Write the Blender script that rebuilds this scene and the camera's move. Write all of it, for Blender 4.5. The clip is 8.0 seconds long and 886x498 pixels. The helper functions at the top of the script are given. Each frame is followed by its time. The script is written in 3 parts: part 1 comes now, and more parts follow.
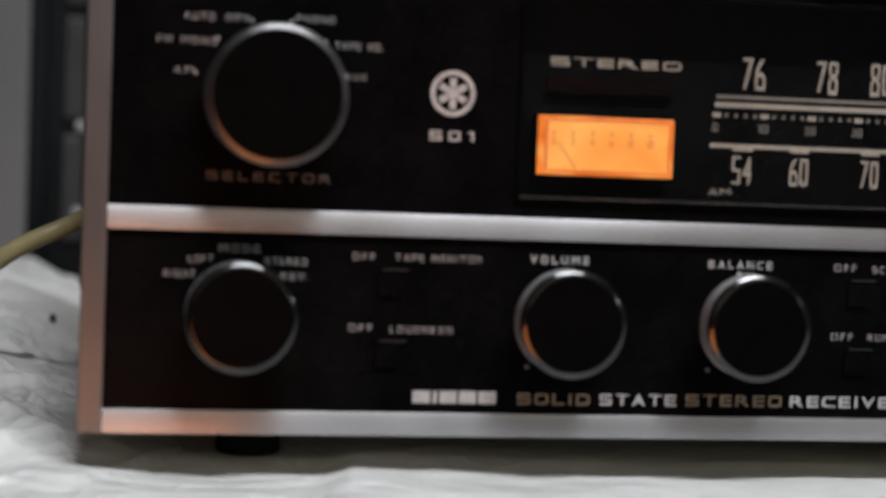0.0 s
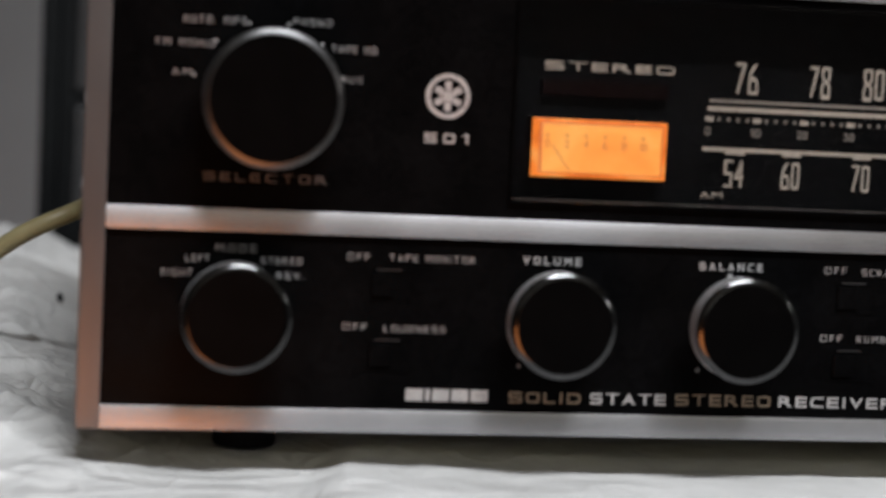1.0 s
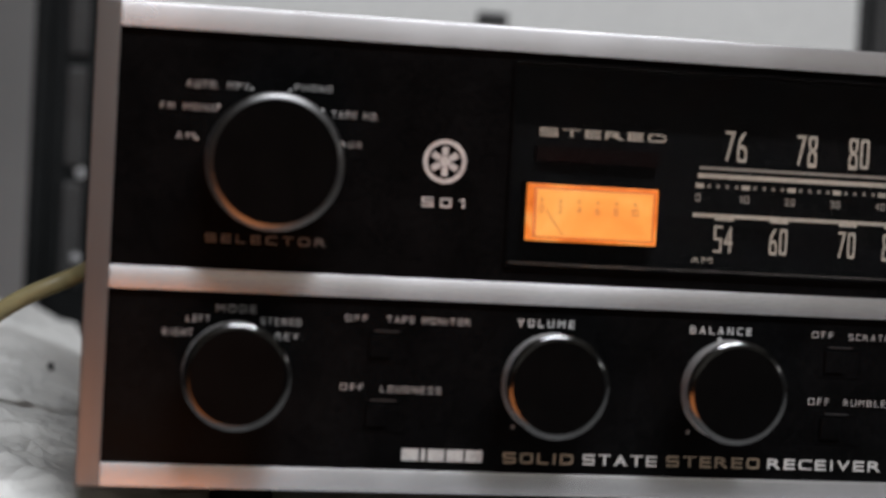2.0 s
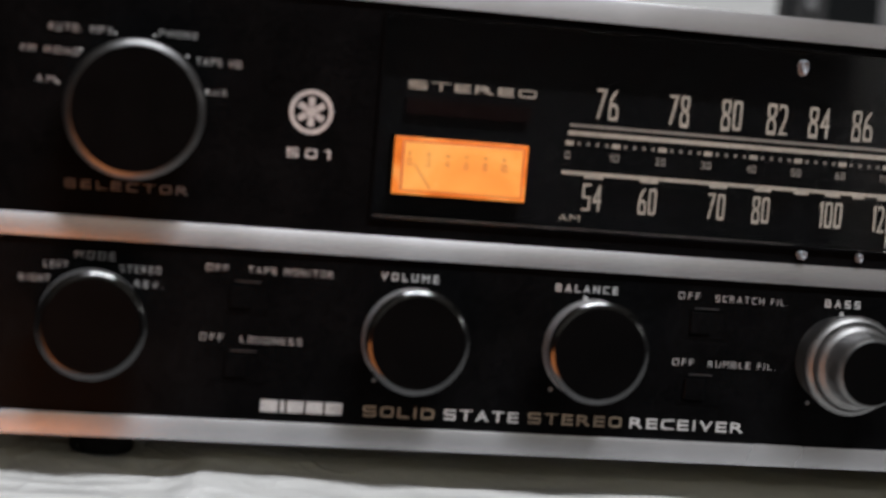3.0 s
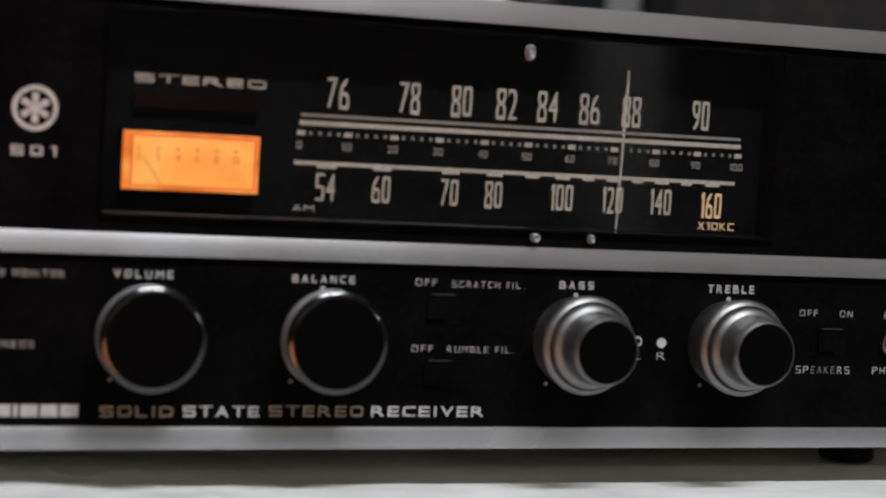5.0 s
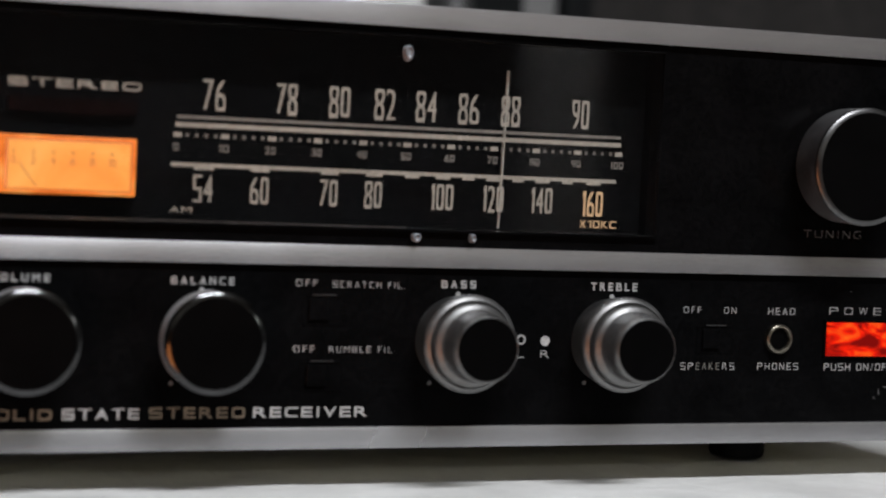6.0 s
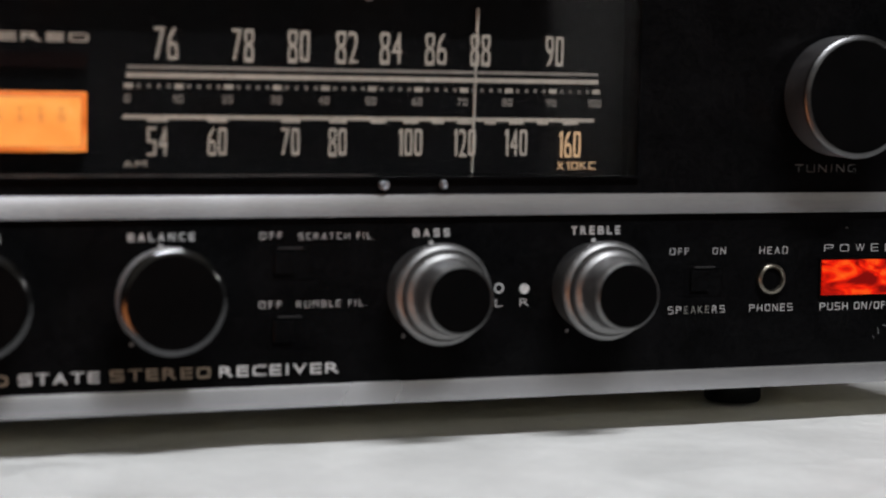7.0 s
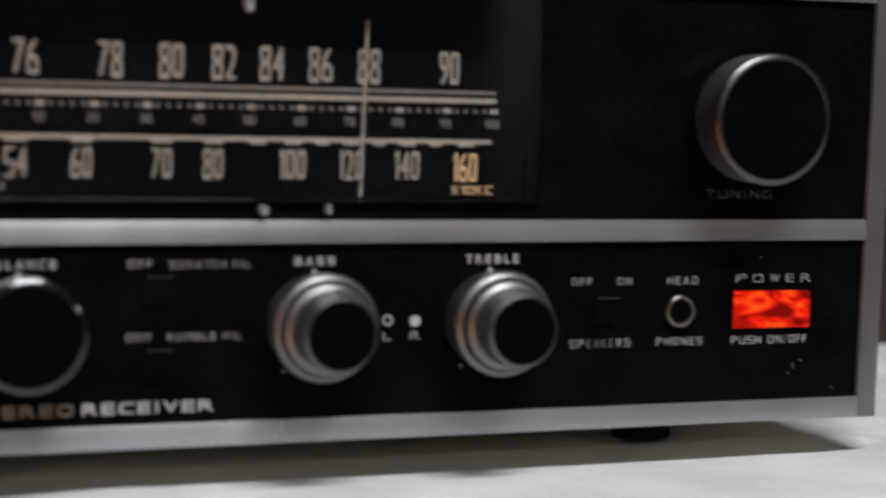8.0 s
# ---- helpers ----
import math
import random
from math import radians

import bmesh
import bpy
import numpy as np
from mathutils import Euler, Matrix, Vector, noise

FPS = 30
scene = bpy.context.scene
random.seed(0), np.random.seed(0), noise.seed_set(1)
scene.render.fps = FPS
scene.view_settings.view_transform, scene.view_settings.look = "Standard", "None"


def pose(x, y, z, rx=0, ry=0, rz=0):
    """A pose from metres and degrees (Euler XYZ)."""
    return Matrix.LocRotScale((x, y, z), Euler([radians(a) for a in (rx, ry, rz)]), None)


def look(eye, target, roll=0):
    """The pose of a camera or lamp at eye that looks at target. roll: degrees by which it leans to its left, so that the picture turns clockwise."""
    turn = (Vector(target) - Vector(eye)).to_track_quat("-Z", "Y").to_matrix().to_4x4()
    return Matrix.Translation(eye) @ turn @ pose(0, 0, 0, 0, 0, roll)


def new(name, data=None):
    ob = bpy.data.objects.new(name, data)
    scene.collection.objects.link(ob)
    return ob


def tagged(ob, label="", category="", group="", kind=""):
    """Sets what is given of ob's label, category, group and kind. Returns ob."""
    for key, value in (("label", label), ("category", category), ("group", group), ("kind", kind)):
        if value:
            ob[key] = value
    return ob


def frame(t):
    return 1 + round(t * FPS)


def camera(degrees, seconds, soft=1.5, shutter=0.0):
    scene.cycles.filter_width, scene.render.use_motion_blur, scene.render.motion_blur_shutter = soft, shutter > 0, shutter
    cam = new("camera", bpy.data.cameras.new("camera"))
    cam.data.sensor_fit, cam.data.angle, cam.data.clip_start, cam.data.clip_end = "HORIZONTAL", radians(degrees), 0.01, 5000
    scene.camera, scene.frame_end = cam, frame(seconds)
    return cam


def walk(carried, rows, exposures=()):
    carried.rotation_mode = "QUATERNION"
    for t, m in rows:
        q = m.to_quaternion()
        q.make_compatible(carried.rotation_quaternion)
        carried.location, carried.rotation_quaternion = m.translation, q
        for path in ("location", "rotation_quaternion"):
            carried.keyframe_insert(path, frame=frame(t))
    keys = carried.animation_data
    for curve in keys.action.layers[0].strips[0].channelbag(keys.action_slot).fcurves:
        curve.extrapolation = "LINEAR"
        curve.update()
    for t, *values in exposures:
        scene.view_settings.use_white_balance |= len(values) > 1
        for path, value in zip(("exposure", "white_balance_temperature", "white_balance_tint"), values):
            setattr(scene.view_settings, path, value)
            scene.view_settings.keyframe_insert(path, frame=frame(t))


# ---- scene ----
# camera and its walk
CAM = camera(26.0, 8.0, soft=2.0, shutter=0.3)
CAM.data.dof.use_dof = True
CAM.data.dof.focus_distance = 0.553
CAM.data.dof.aperture_fstop = 9.3
ROWS = [
    (0.0, (-0.1522, -0.4608, 0.0813), (-0.0617, 0.0300, 0.0525), 2.26),
    (0.2, (-0.1480, -0.4668, 0.0859), (-0.0640, 0.0253, 0.0580), 2.23),
    (0.3, (-0.1459, -0.4680, 0.0878), (-0.0633, 0.0242, 0.0569), 2.46),
    (0.5, (-0.1451, -0.4708, 0.0910), (-0.0655, 0.0215, 0.0557), 2.79),
    (0.7, (-0.1453, -0.4687, 0.0935), (-0.0666, 0.0236, 0.0553), 2.29),
    (0.8, (-0.1459, -0.4680, 0.0937), (-0.0668, 0.0241, 0.0539), 2.64),
    (1.0, (-0.1471, -0.4675, 0.0943), (-0.0616, 0.0234, 0.0525), 2.79),
    (1.2, (-0.1477, -0.4690, 0.0895), (-0.0591, 0.0220, 0.0560), 2.82),
    (2.3, (-0.1556, -0.4770, 0.0881), (-0.0612, 0.0137, 0.0703), 3.45),
    (2.5, (-0.1532, -0.4721, 0.0915), (-0.0522, 0.0169, 0.0654), 3.76),
    (2.7, (-0.1432, -0.4727, 0.0951), (-0.0375, 0.0148, 0.0620), 4.53),
    (2.8, (-0.1376, -0.4729, 0.0963), (-0.0332, 0.0146, 0.0595), 4.62),
    (3.0, (-0.1320, -0.4763, 0.0993), (-0.0275, 0.0110, 0.0594), 4.82),
    (3.2, (-0.1361, -0.4785, 0.1023), (-0.0213, 0.0064, 0.0609), 4.39),
    (3.3, (-0.1397, -0.4794, 0.1040), (-0.0173, 0.0038, 0.0638), 4.29),
    (3.5, (-0.1440, -0.4816, 0.1051), (-0.0106, -0.0012, 0.0678), 3.74),
    (3.7, (-0.1408, -0.4841, 0.1049), (-0.0053, -0.0042, 0.0688), 3.46),
    (3.8, (-0.1374, -0.4845, 0.1040), (-0.0017, -0.0045, 0.0691), 3.56),
    (4.0, (-0.1318, -0.4833, 0.1013), (0.0052, -0.0034, 0.0695), 3.44),
    (4.2, (-0.1314, -0.4761, 0.0988), (0.0135, 0.0014, 0.0669), 3.31),
    (5.3, (-0.1239, -0.4747, 0.0975), (0.0477, -0.0065, 0.0609), 3.34),
    (5.5, (-0.1172, -0.4799, 0.0987), (0.0562, -0.0121, 0.0659), 3.08),
    (5.7, (-0.1133, -0.4820, 0.0968), (0.0608, -0.0142, 0.0667), 2.75),
    (5.8, (-0.1129, -0.4832, 0.0951), (0.0634, -0.0162, 0.0663), 2.85),
    (6.0, (-0.1112, -0.4836, 0.0929), (0.0682, -0.0179, 0.0633), 2.76),
    (6.2, (-0.1072, -0.4835, 0.0953), (0.0718, -0.0178, 0.0629), 2.50),
    (6.3, (-0.1040, -0.4830, 0.0973), (0.0768, -0.0183, 0.0599), 2.54),
    (6.5, (-0.0970, -0.4786, 0.0990), (0.0897, -0.0166, 0.0576), 2.74),
    (6.6, (-0.0940, -0.4763, 0.0989), (0.0931, -0.0145, 0.0562), 2.69),
    (6.7, (-0.0914, -0.4742, 0.0985), (0.0953, -0.0125, 0.0539), 2.32),
    (6.8, (-0.0890, -0.4726, 0.0980), (0.0916, -0.0085, 0.0534), 1.55),
    (6.9, (-0.0875, -0.4716, 0.0968), (0.0833, -0.0040, 0.0495), 1.27),
    (7.0, (-0.0855, -0.4705, 0.0953), (0.0828, -0.0020, 0.0485), 1.02),
    (7.1, (-0.0841, -0.4696, 0.0932), (0.0878, -0.0023, 0.0480), 1.30),
    (7.2, (-0.0829, -0.4681, 0.0907), (0.1001, -0.0048, 0.0473), 2.43),
    (7.3, (-0.0820, -0.4684, 0.0893), (0.1020, -0.0054, 0.0479), 1.57),
    (7.5, (-0.0799, -0.4682, 0.0880), (0.0990, -0.0031, 0.0480), 0.92),
    (7.7, (-0.0758, -0.4639, 0.0916), (0.0991, 0.0029, 0.0525), 1.03),
    (7.8, (-0.0670, -0.4538, 0.0936), (0.1041, 0.0145, 0.0550), 1.41),
    (8.0, (-0.0594, -0.4445, 0.1025), (0.1211, 0.0192, 0.0533), 1.76),
]
walk(CAM, [(t, look(eye, target, roll)) for t, eye, target, roll in ROWS])

# light: a tube under the ceiling; an added bulb and amber emitter, both unseen, stand further down with the things
WORLD = bpy.data.worlds.new("world")
scene.world = WORLD
WORLD.use_nodes = True
WORLD.node_tree.nodes["Background"].inputs[0].default_value = (0.5, 0.52, 0.55, 1)
WORLD.node_tree.nodes["Background"].inputs[1].default_value = 0.05
scene.view_settings.exposure = 0.0


def lamp(name, kind, place, aim, power, colour, size=0.1, size_y=0.1):
    data = bpy.data.lights.new(name, kind)
    data.energy, data.color = power, colour
    if kind == "AREA":
        data.shape, data.size, data.size_y = "RECTANGLE", size, size_y
    else:
        data.shadow_soft_size = size
    ob = new(name, data)
    ob.matrix_world = look(place, aim)
    return ob


lamp("tube_lamp", "AREA", (0.18, -1.00, 1.55), (0.18, -0.90, 0.0), 42.0, (0.955, 0.975, 1.02), 0.85, 0.09)


# ---- materials ----
def material(name, colour=(0.5, 0.5, 0.5), rough=0.5, metal=0.0, ior=1.5, spec=None, grain=0.0, grain_scale=300.0,
             stain=0.0, stain_scale=12.0, bump=0.0, stretch=(1, 1, 1), rough_var=0.0, emit=None, emit_power=0.0, brushed=""):
    m = bpy.data.materials.new(name)
    m.use_nodes = True
    nt = m.node_tree
    b = nt.nodes["Principled BSDF"]
    b.inputs["Base Color"].default_value = (*colour, 1)
    b.inputs["Roughness"].default_value = rough
    b.inputs["Metallic"].default_value = metal
    b.inputs["IOR"].default_value = ior
    if spec is not None:
        b.inputs["Specular IOR Level"].default_value = spec
    if brushed:  # lines along this axis spread reflections across it
        tg = nt.nodes.new("ShaderNodeTangent")
        tg.direction_type, tg.axis = "RADIAL", brushed
        nt.links.new(tg.outputs[0], b.inputs["Tangent"])
        b.inputs["Anisotropic"].default_value = 0.9
    if emit:
        b.inputs["Emission Color"].default_value = (*emit, 1)
        b.inputs["Emission Strength"].default_value = emit_power
    if grain or stain or bump or rough_var:
        tc = nt.nodes.new("ShaderNodeTexCoord")
        mp = nt.nodes.new("ShaderNodeMapping")
        mp.inputs["Scale"].default_value = stretch
        nt.links.new(tc.outputs["Object"], mp.inputs["Vector"])
        fine = nt.nodes.new("ShaderNodeTexNoise")
        fine.inputs["Scale"].default_value = grain_scale
        fine.inputs["Detail"].default_value = 4
        nt.links.new(mp.outputs["Vector"], fine.inputs["Vector"])
        wide = nt.nodes.new("ShaderNodeTexNoise")
        wide.inputs["Scale"].default_value = stain_scale
        wide.inputs["Detail"].default_value = 5
        nt.links.new(tc.outputs["Object"], wide.inputs["Vector"])

        def spread(source, low, high):
            r = nt.nodes.new("ShaderNodeMapRange")
            r.inputs["From Min"].default_value, r.inputs["From Max"].default_value = 0.3, 0.7
            r.inputs["To Min"].default_value, r.inputs["To Max"].default_value = low, high
            nt.links.new(source.outputs[0], r.inputs["Value"])
            return r

        def times(a, c):
            x = nt.nodes.new("ShaderNodeMath")
            x.operation = "MULTIPLY"
            nt.links.new(a.outputs[0], x.inputs[0])
            nt.links.new(c.outputs[0], x.inputs[1])
            return x

        tone = times(spread(fine, 1 - grain, 1 + grain), spread(wide, 1 - stain, 1 + stain))
        v = nt.nodes.new("ShaderNodeVectorMath")
        v.operation = "SCALE"
        v.inputs[0].default_value = colour
        nt.links.new(tone.outputs[0], v.inputs["Scale"])
        nt.links.new(v.outputs[0], b.inputs["Base Color"])
        if rough_var:
            nt.links.new(spread(wide, max(rough - rough_var, 0.02), min(rough + rough_var, 1)).outputs[0], b.inputs["Roughness"])
        if bump:
            bp = nt.nodes.new("ShaderNodeBump")
            bp.inputs["Strength"].default_value = bump
            bp.inputs["Distance"].default_value = 0.001
            nt.links.new(fine.outputs[0], bp.inputs["Height"])
            nt.links.new(bp.outputs[0], b.inputs["Normal"])
    return m


def glow_material(name, dark, mid, bright, scale, power, stretch=(1, 1, 1), low=0.3, high=0.7):
    """A lit diffuser with uneven brightness."""
    m = bpy.data.materials.new(name)
    m.use_nodes = True
    nt = m.node_tree
    b = nt.nodes["Principled BSDF"]
    b.inputs["Base Color"].default_value = (*[c * 0.05 for c in mid], 1)
    b.inputs["Roughness"].default_value = 0.4
    b.inputs["Specular IOR Level"].default_value = 0.1
    tc = nt.nodes.new("ShaderNodeTexCoord")
    mp = nt.nodes.new("ShaderNodeMapping")
    mp.inputs["Scale"].default_value = stretch
    n = nt.nodes.new("ShaderNodeTexNoise")
    n.inputs["Scale"].default_value, n.inputs["Detail"].default_value, n.inputs["Distortion"].default_value = scale, 3, 1.2
    r = nt.nodes.new("ShaderNodeValToRGB")
    r.color_ramp.elements[0].position, r.color_ramp.elements[0].color = low, (*dark, 1)
    r.color_ramp.elements[1].position, r.color_ramp.elements[1].color = high, (*bright, 1)
    e = r.color_ramp.elements.new((low + high) / 2)
    e.color = (*mid, 1)
    nt.links.new(tc.outputs["Object"], mp.inputs["Vector"])
    nt.links.new(mp.outputs["Vector"], n.inputs["Vector"])
    nt.links.new(n.outputs[0], r.inputs[0])
    nt.links.new(r.outputs[0], b.inputs["Emission Color"])
    b.inputs["Emission Strength"].default_value = power
    return m


BLACK = material("black_panel_paint", (0.0028, 0.0028, 0.0030), 0.22, 0, 1.085, grain=0.3, grain_scale=900, stain=0.3, stain_scale=60, rough_var=0.06)
DIAL_BACK = material("matt_black_dial_back", (0.0022, 0.0022, 0.0024), 0.7, 0, 1.06, grain=0.2, grain_scale=800, stain=0.3, stain_scale=40)
PANE = material("clear_dial_glass", (0.97, 0.97, 0.97), 0.05, 0, 1.33, grain=0.01, grain_scale=800, stain=0.01, stain_scale=40)
PANE.node_tree.nodes["Principled BSDF"].inputs["Transmission Weight"].default_value = 1.0
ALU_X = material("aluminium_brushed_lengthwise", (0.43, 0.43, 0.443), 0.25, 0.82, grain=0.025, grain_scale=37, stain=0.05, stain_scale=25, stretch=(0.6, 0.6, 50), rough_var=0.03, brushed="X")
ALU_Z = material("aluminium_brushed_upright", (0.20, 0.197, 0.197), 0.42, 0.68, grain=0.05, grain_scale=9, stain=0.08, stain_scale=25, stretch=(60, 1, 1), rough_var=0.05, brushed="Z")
CHROME = material("spun_metal", (0.18, 0.18, 0.178), 0.46, 1.0, grain=0.10, grain_scale=500, stain=0.10, stain_scale=120, rough_var=0.08)
RIM = material("dark_polished_rim", (0.068, 0.068, 0.069), 0.15, 1.0, grain=0.06, grain_scale=400, stain=0.08, stain_scale=120, rough_var=0.05)
SIDE_METAL = material("satin_metal_knob_side", (0.42, 0.42, 0.425), 0.60, 1.0, grain=0.12, grain_scale=500, stain=0.1, stain_scale=120, rough_var=0.06)
SATIN_RIM = material("satin_dark_rim", (0.105, 0.105, 0.106), 0.34, 1.0, grain=0.08, grain_scale=400, stain=0.08, stain_scale=120, rough_var=0.05)
DARK_METAL = material("dark_spun_metal", (0.28, 0.28, 0.285), 0.45, 1.0, grain=0.08, grain_scale=400, stain=0.1, stain_scale=120, rough_var=0.05)
CAP = material("black_knob_cap", (0.0018, 0.0018, 0.0019), 0.40, 0, 1.09, grain=0.3, grain_scale=1500, stain=0.2, stain_scale=100)
PRINT = material("white_print", (0.37, 0.365, 0.36), 0.6, grain=0.25, grain_scale=1800, stain=0.15, stain_scale=150)
PRINT_DIM = material("dim_grey_print", (0.088, 0.088, 0.088), 0.5, 0.1, grain=0.25, grain_scale=1800, stain=0.2, stain_scale=150)
PRINT_GOLD = material("tarnished_gold_print", (0.24, 0.19, 0.135), 0.45, 0.3, grain=0.2, grain_scale=1800, stain=0.35, stain_scale=90)
CREAM = material("cream_dial_print", (0.26, 0.25, 0.215), 0.55, grain=0.25, grain_scale=1500, stain=0.15, stain_scale=70)
CREAM_DIM = material("dim_dial_print", (0.145, 0.14, 0.125), 0.55, grain=0.25, grain_scale=1500, stain=0.15, stain_scale=70)
EDGE = material("dim_glass_edge", (0.035, 0.034, 0.032), 0.5, grain=0.3, grain_scale=500, stain=0.5, stain_scale=60)
AMBER_PRINT = material("amber_dial_print", (0.52, 0.36, 0.20), 0.55, grain=0.2, grain_scale=1500, stain=0.15, stain_scale=70)
BOUNCE = material("yellowish_bounce_metal", (0.46, 0.42, 0.28), 0.6, 0.2, grain=0.08, grain_scale=200, stain=0.15, stain_scale=20)
RUBBER = material("black_rubber", (0.004, 0.004, 0.004), 0.8, 0, 1.2, grain=0.3, grain_scale=900, stain=0.2)
CASE = material("black_case_enamel", (0.02, 0.02, 0.021), 0.55, grain=0.3, grain_scale=700, stain=0.2, bump=0.2)
METER = glow_material("amber_meter_glow", (1.0, 0.30, 0.055), (1.0, 0.37, 0.075), (1.0, 0.47, 0.12), 40, 1.0)
METER_RIM = glow_material("amber_meter_rim", (0.75, 0.16, 0.02), (0.95, 0.24, 0.035), (1.0, 0.36, 0.08), 90, 0.95)
METER_INK = material("brown_meter_ink", (0.35, 0.09, 0.02), 0.6, emit=(0.70, 0.15, 0.02), emit_power=0.32)
POWER = glow_material("red_lamp_glow", (0.16, 0.001, 0.0005), (0.86, 0.012, 0.001), (1.0, 0.14, 0.010), 100, 1.0, (1, 1, 2.0), 0.40, 0.72)
RED_LENS = material("unlit_red_lens", (0.0032, 0.0013, 0.0012), 0.3, 0, 1.08, grain=0.2, grain_scale=600, stain=0.2)
JACK = material("nickel_jack_ring", (0.18, 0.165, 0.135), 0.32, 1.0, grain=0.1, grain_scale=700, stain=0.25, stain_scale=200, rough_var=0.1)
CLOTH = material("white_sheet", (0.66, 0.66, 0.645), 0.42, grain=0.03, grain_scale=260, stain=0.13, stain_scale=26)
BENCH = material("dark_bench_wood", (0.05, 0.035, 0.025), 0.5, grain=0.3, grain_scale=30, stain=0.3, stretch=(1, 9, 9), bump=0.2)
RACK = material("rack_black_enamel", (0.011, 0.012, 0.0125), 0.55, 0, 1.15, grain=0.3, grain_scale=300, stain=0.3, stain_scale=9)
RACK_GREY = material("rack_grey_rail", (0.040, 0.040, 0.041), 0.45, 0.2, grain=0.15, grain_scale=200, stain=0.2)
RACK_LIGHT = material("galvanised_post", (0.21, 0.21, 0.21), 0.5, 0.2, grain=0.1, grain_scale=200, stain=0.15)
WHITE_PLATE = material("pale_enamel_plate", (0.72, 0.72, 0.71), 0.5, grain=0.04, grain_scale=200, stain=0.07, stain_scale=6)
BOLT = material("steel_bolt", (0.40, 0.40, 0.41), 0.45, 0.3, grain=0.05, grain_scale=900, stain=0.1)
BROWN = material("dark_brown_cabinet", (0.04, 0.026, 0.016), 0.5, grain=0.35, grain_scale=35, stain=0.4, stain_scale=14, stretch=(1, 6, 6))
GREY_CLOTH = material("dark_felt", (0.014, 0.012, 0.011), 0.9, grain=0.4, grain_scale=120, stain=0.4, stain_scale=25)
# cream tint put in to warm the light bounced off the unseen wall
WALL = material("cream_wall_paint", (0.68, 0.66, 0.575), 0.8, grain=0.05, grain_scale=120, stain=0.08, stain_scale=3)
DARK_WALL = material("dark_reflection_paint", (0.030, 0.030, 0.031), 0.8, grain=0.05, grain_scale=120, stain=0.1, stain_scale=3)
SIDE_WALL = material("dimmed_side_wall_paint", (0.14, 0.14, 0.142), 0.8, grain=0.05, grain_scale=120, stain=0.1, stain_scale=3)
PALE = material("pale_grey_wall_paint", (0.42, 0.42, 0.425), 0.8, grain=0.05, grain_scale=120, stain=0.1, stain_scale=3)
CEIL = material("ceiling_paint", (0.85, 0.85, 0.84), 0.9, grain=0.04, grain_scale=90, stain=0.06, stain_scale=2)
FLOOR = material("worn_floor", (0.30, 0.28, 0.25), 0.6, grain=0.2, grain_scale=60, stain=0.2, stain_scale=4)
CABLE = material("yellowed_cable_sheath", (0.30, 0.26, 0.13), 0.45, grain=0.08, grain_scale=300, stain=0.15, stain_scale=50)
# glow of the unseen amber form added for warm reflections
SHADE = glow_material("added_amber_emitter", (0.85, 0.25, 0.07), (0.95, 0.30, 0.09), (1.0, 0.36, 0.12), 8, 3.9)
BULB = material("lit_bulb_glass", (0.8, 0.8, 0.8), 0.3, emit=(1.0, 0.97, 0.93), emit_power=55.0)
FIXTURE = material("white_lamp_housing", (0.75, 0.75, 0.74), 0.5, grain=0.03, grain_scale=80, stain=0.05)

CLIP = material("clear_plastic_clip", (0.24, 0.27, 0.30), 0.45, grain=0.2, grain_scale=900, stain=0.3, stain_scale=300)


def crumple(mat):
    """Sharp crossing creases and fine puckers, as relief on the cloth."""
    nt = mat.node_tree
    tc = nt.nodes.new("ShaderNodeTexCoord")
    last = None
    split, worn = nt.nodes.new("ShaderNodeSeparateXYZ"), nt.nodes.new("ShaderNodeMapRange")
    nt.links.new(tc.outputs["Object"], split.inputs[0])
    nt.links.new(split.outputs["X"], worn.inputs["Value"])
    # handled most at one end, nearly smooth at the other
    for key, value in (("From Min", -0.14), ("From Max", 0.02), ("To Min", 0.85), ("To Max", 0.10)):
        worn.inputs[key].default_value = value
    for scale, stretch, edge, depth in ((16, (1, 1.7, 1), 0.10, 0.0016), (38, (1.5, 1, 1), 0.12, 0.0008), (95, (1, 1.3, 1), 0.2, 0.0003), (900, (1, 1, 1), 0.5, 0.00003)):
        mp = nt.nodes.new("ShaderNodeMapping")
        mp.inputs["Scale"].default_value, mp.inputs["Rotation"].default_value = stretch, (0, 0, scale * 0.7)
        n = nt.nodes.new("ShaderNodeTexNoise")
        n.inputs["Scale"].default_value, n.inputs["Detail"].default_value, n.inputs["Distortion"].default_value = scale, 1.5, 0.7
        away = nt.nodes.new("ShaderNodeMath")
        away.operation = "SUBTRACT"
        away.inputs[1].default_value = 0.5
        size = nt.nodes.new("ShaderNodeMath")
        size.operation = "ABSOLUTE"
        ridge = nt.nodes.new("ShaderNodeMapRange")
        ridge.inputs["From Min"].default_value, ridge.inputs["From Max"].default_value = 0.0, edge
        ridge.inputs["To Min"].default_value, ridge.inputs["To Max"].default_value = 1.0, 0.0
        bp = nt.nodes.new("ShaderNodeBump")
        bp.inputs["Distance"].default_value = depth
        nt.links.new(worn.outputs[0], bp.inputs["Strength"])
        nt.links.new(tc.outputs["Object"], mp.inputs["Vector"])
        nt.links.new(mp.outputs["Vector"], n.inputs["Vector"])
        nt.links.new(n.outputs[0], away.inputs[0])
        nt.links.new(away.outputs[0], size.inputs[0])
        nt.links.new(size.outputs[0], ridge.inputs["Value"])
        nt.links.new(ridge.outputs[0], bp.inputs["Height"])
        if last:
            nt.links.new(last.outputs[0], bp.inputs["Normal"])
        last = bp
    nt.links.new(last.outputs[0], nt.nodes["Principled BSDF"].inputs["Normal"])


